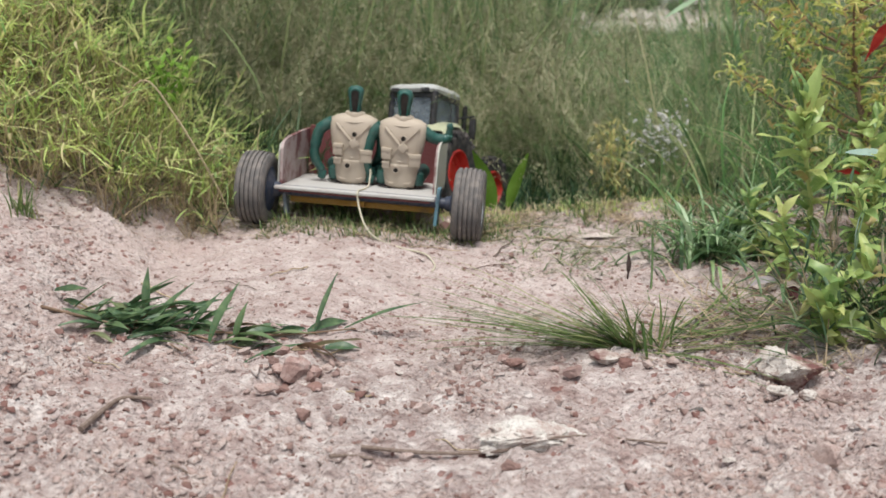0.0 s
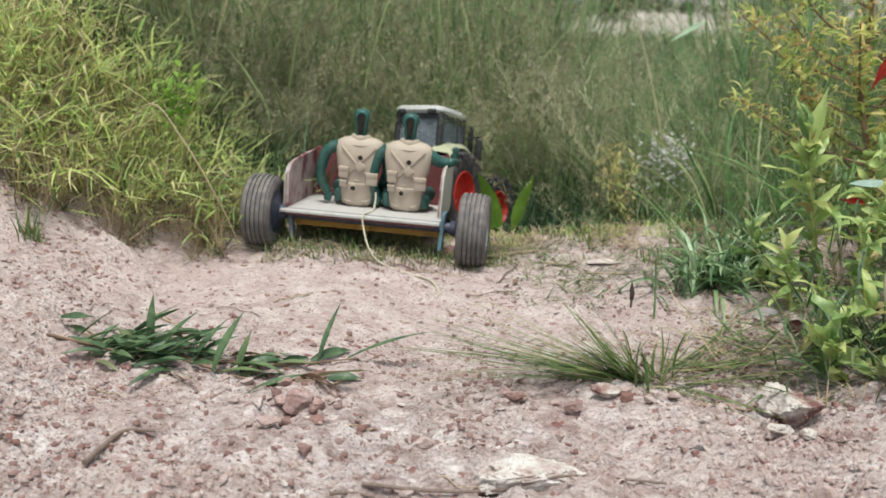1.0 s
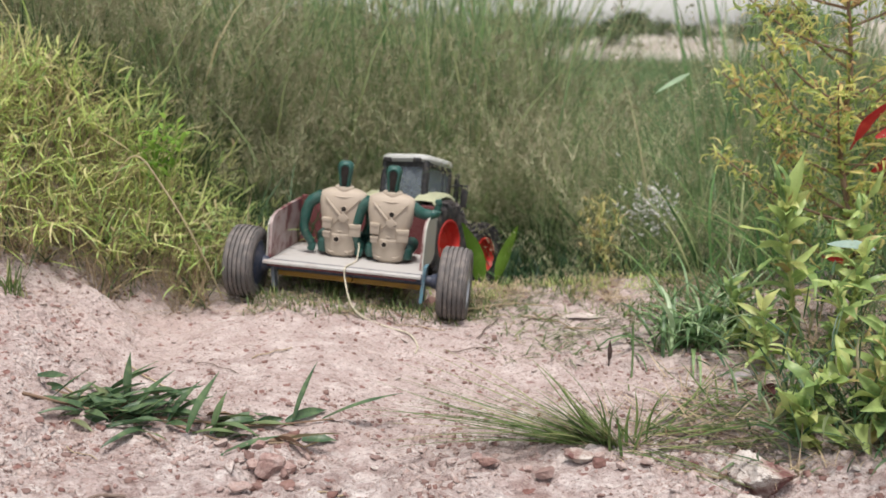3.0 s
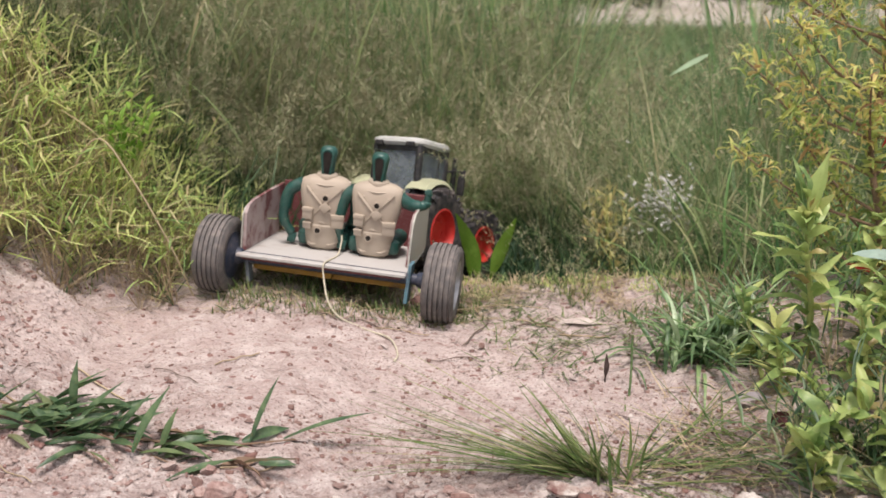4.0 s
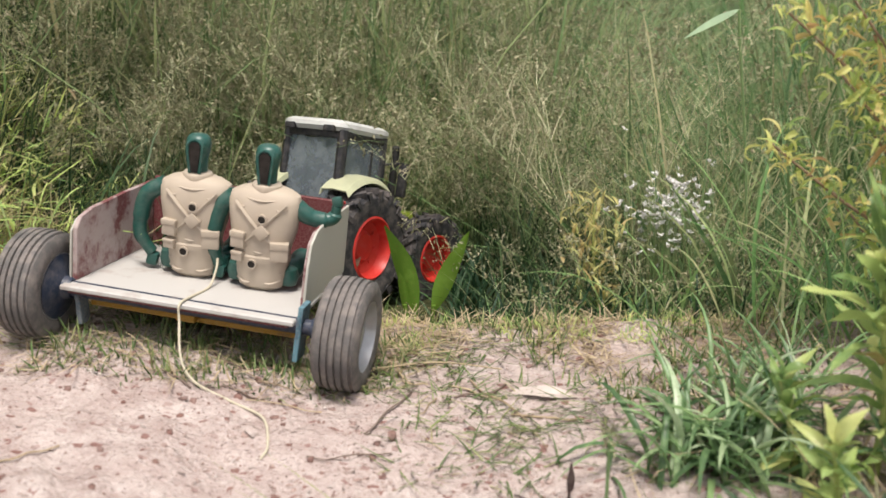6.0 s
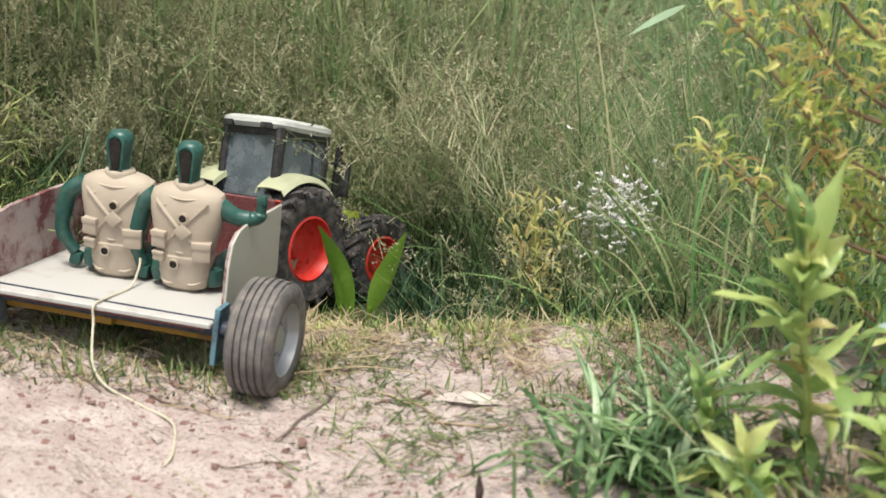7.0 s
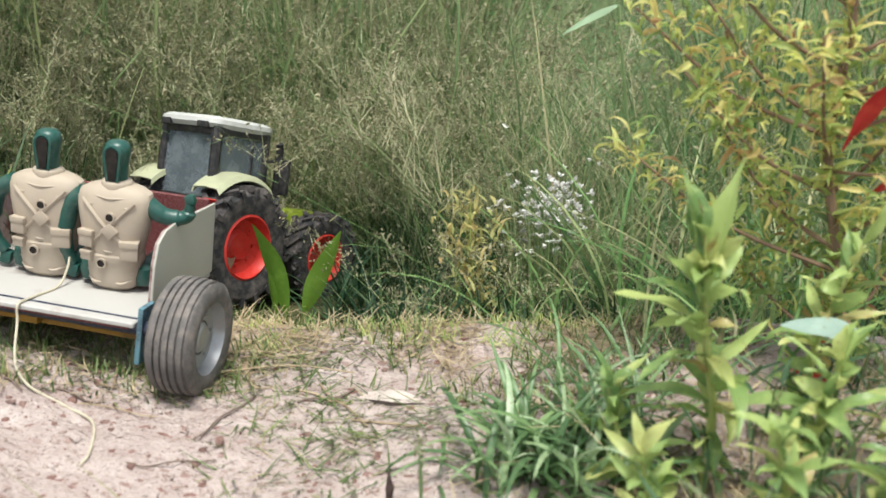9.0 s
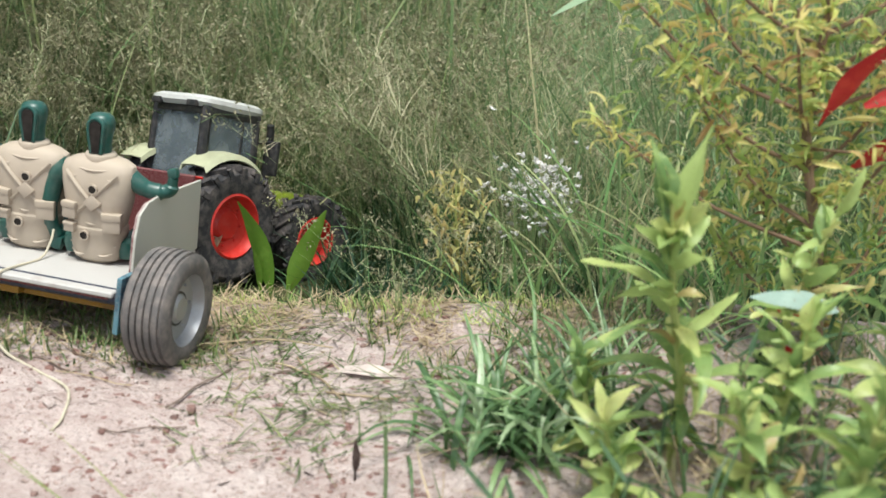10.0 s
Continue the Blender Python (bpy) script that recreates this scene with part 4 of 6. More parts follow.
def strands(a, b, bow, width, segs=3):
    """Thin ribbons from points a to points b, bowed upwards by bow."""
    n = len(a)
    t = np.linspace(0, 1, segs + 1)[None, :, None]
    mid = a[:, None] * (1 - t) + b[:, None] * t
    mid[..., 2] += (np.asarray(bow)[:, None] * (4 * t * (1 - t))[..., 0])
    way = b - a
    s = np.stack([way[:, 1], -way[:, 0], 0 * way[:, 0]], -1) + rng.normal(0, 0.15, (n, 3)) * np.linalg.norm(way, axis=1, keepdims=True)
    s /= np.linalg.norm(s, axis=1, keepdims=True) + 1e-9
    w = (np.broadcast_to(width, (n,))[:, None] * (1 - 0.6 * t[0, :, 0])[None])[..., None] * s[:, None] * 0.5
    v = np.stack([mid - w, mid + w], 2)
    i = np.arange(n * (segs + 1) * 2).reshape(n, segs + 1, 2)
    return v.reshape(-1, 3), np.stack([i[:, :-1, 0], i[:, :-1, 1], i[:, 1:, 1], i[:, 1:, 0]], -1).reshape(-1, 4)


def grains(at, size):
    """Small pointed seeds, four-sided."""
    n = len(at)
    d = rng.normal(0, 1, (n, 3))
    d /= np.linalg.norm(d, axis=1, keepdims=True)
    e = np.cross(d, rng.normal(0, 1, (n, 3)))
    e /= np.linalg.norm(e, axis=1, keepdims=True)
    g = np.cross(d, e)
    s = np.broadcast_to(size, (n,))[:, None]
    v = np.stack([at - d * s, at + e * s * 0.45, at + g * s * 0.45, at - e * s * 0.45, at + d * s], 1)
    q = np.array([[0, 1, 4, 2], [0, 2, 4, 3], [0, 3, 4, 1]])
    return v.reshape(-1, 3), (np.arange(n)[:, None, None] * 5 + q[None]).reshape(-1, 4)


def seed_grass(name, xy, tall, head, twigs, seeds, seed_size, label, lean=0.35, stem_w=0.0009, material=None):
    """Airy seed-head grass: stems, fine branching heads and the seeds on them."""
    x, y = xy
    n = len(x)
    foot = on_ground(x, y)
    h = rng.uniform(*tall, n)
    tip = foot + np.stack([rng.normal(0, lean, n) * h, rng.normal(-0.12, lean * 0.7, n) * h, h], -1)
    stem = strands(foot, tip, h * rng.uniform(-0.02, 0.06, n), stem_w, 5)
    t = 1.0 - 0.36 * rng.random((n, twigs)) ** 1.3
    a = foot[:, None] * (1 - t[..., None]) + tip[:, None] * t[..., None]
    r = rng.uniform(*head, (n, twigs)) * (1.2 - 0.75 * (t - 0.64) / 0.36)
    d = rng.normal(0, 1, (n, twigs, 3))
    d[..., 2] = np.abs(d[..., 2]) * 0.7 + 0.1
    d /= np.linalg.norm(d, axis=-1, keepdims=True)
    b = a + d * r[..., None]
    a2, b2 = a.reshape(-1, 3), b.reshape(-1, 3)
    fine = strands(a2, b2, rng.uniform(0, 0.004, len(a2)), 0.00050, 2)
    s = 1.03 - 0.45 * rng.random((len(a2), seeds, 1)) ** 2.2
    at = a2[:, None] * (1 - s) + b2[:, None] * s + rng.normal(0, 0.0022, (len(a2), seeds, 3))
    tuft = tagged(new(name), label, "grass", kind="stuff")
    tagged(raw("stems", *stem, SEEDSTEM, tuft, "thin olive stems"), kind="stuff")
    tagged(raw("head_branches", *fine, material or SEED, tuft, "hair-thin tan branches of the heads"), kind="stuff")
    v, f = grains(at.reshape(-1, 3), rng.uniform(seed_size * 0.6, seed_size * 1.3, at.size // 3))
    tagged(raw("seed_heads", v, f, material or SEED, tuft, "tan seed heads", smooth=False), kind="stuff")
    return tuft


def leaf_mesh(length, width, bend=0.6, fold=0.25, wave=0.0, segs=9, curl=0.0):
    """A lance-shaped leaf from the origin along +x, folded at the midrib and bent down."""
    t = np.linspace(0, 1, segs + 1)
    ang = 0.25 - bend * t ** 1.2 - curl * t ** 2
    step = length / segs
    cx = np.concatenate([[0], np.cumsum(np.cos(ang[:-1]) * step)])
    cz = np.concatenate([[0], np.cumsum(np.sin(ang[:-1]) * step)])
    w = 0.5 * width * np.clip(np.sin(np.pi * np.clip(t, 0.03, 1) ** 0.75), 0.04, 1) ** 0.85
    rows = []
    for k in (-1.0, -0.5, 0.0, 0.5, 1.0):
        lift = fold * w * abs(k) ** 1.2 + wave * width * np.sin(t * 11 + k * 2) * abs(k)
        rows.append(np.stack([cx - np.sin(ang) * lift, k * w, cz + np.cos(ang) * lift], -1))
    v = np.stack(rows, 1).reshape(-1, 3)
    i = np.arange(len(v)).reshape(segs + 1, 5)
    return v, np.stack([i[:-1, :-1], i[1:, :-1], i[1:, 1:], i[:-1, 1:]], -1).reshape(-1, 4)


def leaf_part(name, parent, at, az, pitch, length, width, material, bend=0.6, fold=0.25, wave=0.03, roll=0.0, label="", curl=0.0):
    v, f = leaf_mesh(length, width, bend, fold, wave, curl=curl)
    ob = raw(name, v, f, material, parent, label)
    ob.matrix_local = Matrix.Translation(at) @ Matrix.Rotation(az, 4, "Z") @ Matrix.Rotation(-pitch, 4, "Y") @ Matrix.Rotation(roll, 4, "X")
    return ob


# the grassy bank
def bank_line(x, y):
    front = np.interp(x, [-0.62, -0.40, -0.32, -0.26, -0.20, -0.15], [0.80, 0.785, 0.80, 0.838, 0.862, 0.90])
    edge = -0.190 - 0.30 * np.clip(y - 0.90, 0, 1)
    clear = np.hypot(x + 0.175, y - 0.85) > 0.042
    return (x < edge + 0.012 * np.sin(y * 70)) & (y > front + 0.010 * np.sin(x * 95) + 0.006 * np.sin(x * 230)) & clear


def bank_foot(x, y):
    """The bank with the tangle of thatch that spills from it over the path's edge."""
    front = np.interp(x, [-0.62, -0.40, -0.32, -0.26, -0.20, -0.14], [0.790, 0.775, 0.785, 0.805, 0.822, 0.850])
    clear = np.hypot(x + 0.175, y - 0.85) > 0.036
    return (x < -0.150 - 0.35 * np.clip(y - 0.87, 0, 1)) & (y > front + 0.012 * np.sin(x * 95) + 0.007 * np.sin(x * 230)) & clear


def sprigs(name, xy, tall, leaves, leaf_len, leaf_w, material, label, lean=0.8, pull=(0.25, -0.25)):
    """Leafy grass shoots: a thin stem with short blades on both sides."""
    x, y = xy
    n = len(x)
    foot = on_ground(x, y)
    h = rng.uniform(*tall, n)
    d = np.stack([rng.normal(pull[0], lean, n), rng.normal(pull[1], lean, n), rng.uniform(0.35, 1.1, n)], -1)
    d /= np.linalg.norm(d, axis=1, keepdims=True)
    tip = foot + d * h[:, None]
    bow = rng.uniform(0, 0.15, n) * h
    stems = strands(foot, tip, bow, 0.0011, 4)
    t = (np.arange(leaves) + rng.uniform(0, 0.8, (n, leaves))) / leaves
    at = foot[:, None] * (1 - t[..., None]) + tip[:, None] * t[..., None]
    at[..., 2] += bow[:, None] * 4 * t * (1 - t)
    az = np.arctan2(d[:, 1], d[:, 0])[:, None] + np.where(np.arange(leaves) % 2, 0.75, -0.75)[None] + rng.normal(0, 0.4, (n, leaves))
    tilt = np.arccos(np.clip(d[:, 2], -1, 1))[:, None] + rng.normal(0.25, 0.35, (n, leaves))
    k = n * leaves
    v, f = blades(at.reshape(-1, 3), az.ravel(), tilt.ravel(), rng.uniform(-0.2, 0.8, k), rng.uniform(*leaf_len, k), rng.uniform(*leaf_w, k), 3, 0.5, rng.normal(0, 0.5, k))
    thing = tagged(new(name), label, "grass", kind="stuff")
    tagged(raw("stems", *stems, STRAW, thing, "thin straw-coloured stems"), kind="stuff")
    tagged(raw("blades", v, f, material, thing, "short pointed blades"), kind="stuff")
    return thing


sprigs("bank_grass", scatter(3000, -0.62, -0.15, 0.77, 1.10, bank_line), (0.02, 0.070), 5, (0.010, 0.034), (0.0010, 0.0022), GRASS, "yellow-green leafy grass growing over the bank")
sprigs("bank_grass", scatter(900, -0.62, -0.17, 0.79, 1.10, bank_line), (0.040, 0.090), 5, (0.016, 0.048), (0.0013, 0.0030), GRASS, "longer yellow-green shoots leaning out of the bank", 0.55, (0.95, -0.35))
for k in range(2):
    xy = scatter(3600, -0.62, -0.15, 0.77, 1.10, bank_line)
    grass("bank_grass", xy, ((0.020, 0.050), (0.030, 0.075))[k], ((0.0009, 0.0019), (0.0012, 0.0036))[k], ((0.2, 1.3), (0.0, 1.0))[k], ((-0.5, 1.5), (0.2, 2.0))[k], GRASS, "yellow-green grass blades on the bank", segs=5, fold=0.4)
xy = scatter(17000, -0.60, -0.14, 0.76, 1.05, bank_foot)
grass("bank_thatch", xy, (0.015, 0.070), (0.0005, 0.0014), (0.2, 1.5), (-0.4, 0.7), STRAW, "dry brown thatch under the bank grass", segs=4)
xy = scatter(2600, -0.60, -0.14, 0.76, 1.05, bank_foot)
grass("bank_undergrowth", xy, (0.012, 0.045), (0.0009, 0.0022), (0.2, 1.2), (0.2, 1.2), DEEPGRASS, "dark green grass low in the bank, its tone deepened for shade", segs=4)

# small leafy sprig on top of the bank
sprig = tagged(new("sprig"), "bright green leafy sprig standing out of the bank grass", "weed")
sprig.location = (-0.252, 0.870, hgt(-0.252, 0.870))
sz = 0.176 - sprig.location.z
for k, (dx, dz) in enumerate(((0.000, -0.010), (0.012, 0.004), (0.024, 0.000), (-0.014, -0.014), (0.030, -0.012))):
    line = curve_points([(0, 0, -0.004), (0.3 * dx, 0, 0.5 * sz), (dx, -0.004, sz + dz)], 6)
    part("stem", tube(bmesh.new(), line, 0.0010, 7), WEEDSTEM, sprig)
    for i in range(13):
        t = 0.60 + 0.40 * i / 12
        leaf_part("leaf", sprig, line[int(t * (len(line) - 1))], i * 2.4 + k, rng.uniform(0.1, 1.0), rng.uniform(0.011, 0.019), rng.uniform(0.004, 0.0065), SPRIGLEAF, 0.7)

# a dead cane that leans out of the bank
cane = part("dead_cane", tube(bmesh.new(), curve_points([(-0.300, 0.840, hgt(-0.3, 0.84) + 0.02), (-0.262, 0.835, 0.150), (-0.235, 0.832, 0.120), (-0.205, 0.830, 0.060), (-0.190, 0.832, hgt(-0.19, 0.832) - 0.001)], 8), 0.0008, 7), STRAW)
tagged(cane, "bent pale brown dead cane leaning out of the grass", "cane")

# the tall wild grass behind the crest: it grows in clumps, with dark gaps between
back = lambda x, y: (y > 0.945 + 0.012 * np.sin(x * 9)) & (((x - 0.0) / 0.125) ** 2 + ((y - 1.02) / 0.125) ** 2 > 1)


def clumped(n, centres, spread_x, spread_y, keep=None):
    k = rng.integers(0, len(centres), n)
    x, y = centres[k, 0] + rng.normal(0, spread_x, n), centres[k, 1] + rng.normal(0, spread_y, n)
    if keep is not None:
        ok = keep(x, y)
        return x[ok], y[ok]
    return x, y


# the dark blades imitate the shaded foot of the grass wall
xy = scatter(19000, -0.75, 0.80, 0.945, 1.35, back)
grass("wild_grass", xy, (0.05, 0.14), (0.0009, 0.0026), (0.0, 1.0), (0.1, 1.4), DEEPGRASS, "dense dark green wild grass behind the crest, its tone deepened for shade", segs=5, sink=0.004)
mounds = np.stack([rng.uniform(-0.75, 0.85, 46), rng.uniform(1.05, 1.7, 46)], -1)
xy = clumped(5200, mounds, 0.035, 0.035, back)
grass("tall_grass", xy, (0.14, 0.33), (0.0010, 0.0026), (0.0, 0.75), (0.1, 1.2), OLIVE, "tall olive grass further back", segs=6, sink=0.004)
gap = lambda x, y: np.abs(x / y - 0.215) > 0.075
mounds = np.stack([rng.uniform(-1.0, 1.0, 40), rng.uniform(1.20, 2.2, 40)], -1)
xy = clumped(4600, mounds, 0.05, 0.05, gap)
grass("tall_grass", xy, (0.26, 0.50), (0.0014, 0.0040), (0.0, 0.95), (0.0, 1.1), OLIVE, "tall green grass stems at the back", segs=6, sink=0.004)
xy = scatter(2600, -0.1, 0.95, 1.15, 1.7, lambda x, y: np.abs(x / y - 0.215) < 0.11)
grass("tall_grass", xy, (0.12, 0.26), (0.0012, 0.0034), (0.0, 1.0), (0.1, 1.3), DULLGRASS, "middle-high dull green grass behind the path", segs=5, sink=0.004)
xy = scatter(800, 0.25, 0.85, 0.95, 1.45)
grass("broad_grass", xy, (0.10, 0.26), (0.0024, 0.0055), (0.05, 0.7), (0.2, 1.2), DULLGRASS, "broad-bladed green grass beside the path", segs=6, az=(2.6, 1.2))
mounds = np.stack([rng.uniform(-0.62, 0.26, 34), rng.uniform(0.97, 1.16, 34)], -1)
xy = clumped(620, mounds, 0.018, 0.020, lambda x, y: back(x, y) & ~((x > -0.16) & (x < 0.27) & (y < 1.07)))
seed_grass("seed_head_grass", xy, (0.09, 0.23), (0.012, 0.040), 20, 5, 0.0018, "airy wild grass with tan branching seed heads", 0.42, 0.0010)
mounds = np.stack([rng.uniform(-0.8, 0.8, 30), rng.uniform(1.18, 1.5, 30)], -1)
xy = clumped(640, mounds, 0.03, 0.03, back)
seed_grass("seed_head_grass", xy, (0.17, 0.36), (0.015, 0.055), 20, 6, 0.0022, "airy olive wild grass with fine seed heads", 0.3, 0.0012, SEEDHAZE)
mounds = np.stack([rng.uniform(-0.62, 0.12, 16), rng.uniform(1.10, 1.30, 16)], -1)
xy = clumped(420, mounds, 0.03, 0.03, lambda x, y: back(x, y) & ~((x > -0.22) & (x < 0.16) & (y < 1.20)))
seed_grass("seed_head_grass", xy, (0.15, 0.32), (0.018, 0.050), 24, 7, 0.0017, "wild grass under a pale lace of tan seed heads", 0.45, 0.0009)
xy = scatter(170, -0.45, 0.42, 1.07, 1.24, lambda x, y: back(x, y) & ~((x > -0.18) & (x < 0.12) & (y < 1.17)))
seed_grass("seed_head_grass", xy, (0.10, 0.29), (0.025, 0.070), 24, 4, 0.0012, "wild grass leaning over with wide airy seed heads", 0.6, 0.0008)
xy = scatter(170, -0.9, 0.9, 1.3, 2.4, gap)
grass("reeds", xy, (0.38, 0.66), (0.006, 0.011), (0.0, 0.22), (0.0, 0.5), TALLGRASS, "tall green reeds at the back", segs=6)
xy = scatter(1100, -0.30, 0.24, 1.2, 1.85, lambda x, y: (x / y > -0.16) & (x / y < 0.125))
grass("tall_grass", xy, (0.36, 0.60), (0.0016, 0.0042), (0.0, 0.45), (0.0, 0.8), OLIVE, "tall olive grass hiding the field", segs=6, sink=0.004)
# rough meadow between the wild grass and the sandy field
mx = rng.uniform(1.7, 9.0, 9000)
xy = (mx * rng.uniform(-0.5, 0.62, 9000), mx)
grass("meadow_grass", xy, (0.06, 0.20), (0.004, 0.012), (0.0, 0.9), (0.1, 1.2), DULLGRASS, "rough dull green meadow grass far behind", segs=3, sink=0.004)
xy = scatter(1100, 0.33, 0.75, 1.10, 1.6, lambda x, y: x / y > 0.295)
grass("tall_grass", xy, (0.32, 0.52), (0.0015, 0.0038), (0.0, 0.7), (0.1, 1.0), DULLGRASS, "tall green grass rising behind the bush", segs=6, sink=0.004)
# single long stems that arch across the front of the bush
n = 620
ax, ay = scatter(900, -0.50, 0.45, 1.05, 1.28, back)
a = on_ground(ax[:n], ay[:n])
n = len(a)
d = np.stack([rng.normal(0, 0.13, n), rng.uniform(-0.07, 0.06, n), rng.uniform(0.05, 0.24, n)], -1)
v, f = strands(a, a + d, rng.uniform(0.0, 0.04, n), rng.uniform(0.0008, 0.0016, n), 7)
tagged(raw("arching_stems", v, f, TALLGRASS), "long pale grass stems arching across the wild grass", "grass", kind="stuff")

# deep green grass hanging over the drop behind the crest, coloured dark for shade
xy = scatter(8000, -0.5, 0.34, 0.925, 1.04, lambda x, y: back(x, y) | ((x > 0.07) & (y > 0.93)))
grass("deep_grass", xy, (0.03, 0.085), (0.0010, 0.0030), (0.1, 1.1), (0.2, 1.6), SHADEGRASS, "deep green grass just behind the crest, darkened to stand in for shade", segs=4, sink=0.004)
# fringe of short grass and straw along the crest
xy = scatter(2300, 0.03, 0.30, 0.855, 0.922, lambda x, y: value_noise(x * 34 + 3, y * 34) + 12.0 * (y - 0.897) > -0.06)
grass("turf", xy, (0.005, 0.015), (0.0008, 0.0016), (0.1, 1.3), (0.1, 1.0), GRASS, "short green turf fringing the crest", segs=3)
xy = scatter(3200, -0.05, 0.30, 0.83, 0.925, lambda x, y: value_noise(x * 30, y * 30 + 4) + 7.0 * (y - 0.892) > -0.04)
grass("crest_thatch", xy, (0.008, 0.034), (0.0006, 0.0012), (1.2, 1.56), (0.0, 0.2), STRAW, "dry straw lying along the crest", segs=3, sink=-0.001)

# thatch and short turf on the crest
turf = lambda x, y: (value_noise(x * 22, y * 22) + 2.2 * (y - 0.87) + 0.25 * np.clip(np.abs(x - 0.02) - 0.1, 0, 0.2) > -0.02)
xy = scatter(9000, -0.30, 0.42, 0.80, 0.97, turf)
grass("turf", xy, (0.006, 0.020), (0.0008, 0.0016), (0.1, 1.2), (0.1, 1.0), TUFTG, "short trampled turf along the crest", segs=3)
xy = scatter(3000, -0.30, 0.42, 0.80, 0.97, turf)
grass("crest_thatch", xy, (0.010, 0.035), (0.0006, 0.0013), (1.2, 1.56), (0.0, 0.2), STRAW, "dry straw litter on the crest", segs=3, sink=-0.001)

xy = scatter(500, -0.14, 0.055, 0.862, 0.925, lambda x, y: value_noise(x * 30, y * 30) + 3.0 * (y - 0.86) > -0.10)
grass("turf", xy, (0.006, 0.018), (0.0009, 0.0018), (0.1, 1.3), (0.1, 1.0), GRASS, "short yellow-green turf on the crest", segs=3)
xy = scatter(380, 0.055, 0.19, 0.745, 0.835, lambda x, y: value_noise(x * 40, y * 40) > -0.12)
grass("path_grass", xy, (0.010, 0.036), (0.0007, 0.0015), (1.1, 1.52), (0.0, 0.4), TUFTG, "sparse pale green grass lying beside the clump", segs=3)

# matted grass lying along the crest before the trailer
xy = scatter(1500, -0.24, 0.12, 0.825, 0.885, lambda x, y: value_noise(x * 24 + 2, y * 30) + 0.5 * value_noise(x * 70, y * 70) + 3.0 * (y - 0.86) > -0.02)
grass("matted_grass", xy, (0.012, 0.036), (0.0008, 0.0016), (1.15, 1.52), (0.0, 0.3), TUFTG, "matted dull green grass lying along the crest", segs=3)

# short turf right under and before the trailer
worn = lambda x, y: value_noise(x * 26 + 7, y * 26) + 0.5 * value_noise(x * 60, y * 60) > 0.10
xy = scatter(1100, -0.17, 0.06, 0.80, 0.90, worn)
grass("path_grass", xy, (0.006, 0.024), (0.0006, 0.0013), (0.9, 1.54), (0.0, 0.4), STRAW, "sparse dry grass lying on the path", segs=3)
xy = scatter(900, 0.03, 0.24, 0.74, 0.86, worn)
grass("path_grass", xy, (0.010, 0.034), (0.0007, 0.0014), (1.0, 1.5), (0.0, 0.4), TUFTG, "sparse green grass at the path's edge", segs=3)


def tuft(name, at, n, length, width, lean, curl, material, label, az=None, spread_r=0.012, segs=7, category="grass tuft"):
    """A tuft of blades from one crown."""
    x, y = rng.normal(at[0], spread_r, n), rng.normal(at[1], spread_r * 0.7, n)
    u = lambda r: rng.uniform(r[0], r[1], n)
    way = rng.uniform(0, 2 * math.pi, n) if az is None else rng.normal(az[0], az[1], n)
    base = on_ground(x, y)
    o = np.array([at[0], at[1], hgt(*at)])
    v, f = blades(base - o, way, u(lean), u(curl), u(length), u(width), segs, 0.5, rng.normal(0, 0.4, n))
    ob = tagged(new(name), label, category)
    ob.location = o
    k = len(v) // n
    for i in range(n):
        raw("blade", v[i * k:(i + 1) * k], f[:len(f) // n], material, ob)
    return ob


# glaucous clump, and the tuft that fans over the path
tuft("grass_clump", (0.220, 0.758), 170, (0.030, 0.080), (0.0024, 0.0052), (0.2, 1.2), (0.9, 2.3), GLAUCOUS, "arching blue-green grass clump at the path's edge", spread_r=0.020)
tuft("grass_clump", (0.262, 0.812), 60, (0.035, 0.085), (0.0016, 0.0034), (0.1, 1.1), (0.5, 1.9), GLAUCOUS, "arching blue-green grass clump behind the weed", spread_r=0.022)
tuft("grass_tuft", (0.127, 0.622), 70, (0.030, 0.082), (0.0013, 0.0023), (0.55, 1.30), (0.0, 0.5), TUFTG, "stiff green grass tuft fanning over the soil", az=(2.85, 0.6), spread_r=0.007)
tuft("grass_tuft", (0.125, 0.622), 46, (0.08, 0.190), (0.0010, 0.0018), (1.18, 1.46), (0.0, 0.18), TUFTG, "long fine stems lying out from the tuft", az=(3.02, 0.30), spread_r=0.006)
tuft("grass_tuft", (0.146, 0.628), 46, (0.05, 0.13), (0.0011, 0.0020), (1.1, 1.52), (0.0, 0.35), TUFTG, "flat grass stems spreading towards the weed", az=(0.05, 0.55), spread_r=0.012)
tuft("grass_tuft", (0.132, 0.622), 26, (0.020, 0.048), (0.0016, 0.0028), (0.0, 0.75), (0.0, 0.6), TUFTG, "short upright green blades in the middle of the tuft", spread_r=0.009)
tuft("dry_tuft", (0.158, 0.634), 70, (0.02, 0.06), (0.0005, 0.0010), (0.9, 1.5), (0.0, 0.9), STRAW, "tangle of dry straw round the tuft", spread_r=0.022)
tuft("grass_tuft", (0.285, 0.625), 80, (0.03, 0.09), (0.0013, 0.0028), (0.1, 1.1), (0.3, 1.3), CUTGRASS, "dark green grass at the foot of the weed", spread_r=0.022)
tuft("grass_tuft", (-0.335, 0.735), 26, (0.015, 0.035), (0.0012, 0.0020), (0.0, 0.9), (0.1, 0.8), TUFTG, "small green tuft on the bare bank", spread_r=0.006)
tuft("grass_tuft", (0.330, 0.900), 120, (0.06, 0.16), (0.0016, 0.0036), (0.05, 0.8), (0.4, 1.4), TALLGRASS, "green grass tuft behind the bush", spread_r=0.05)

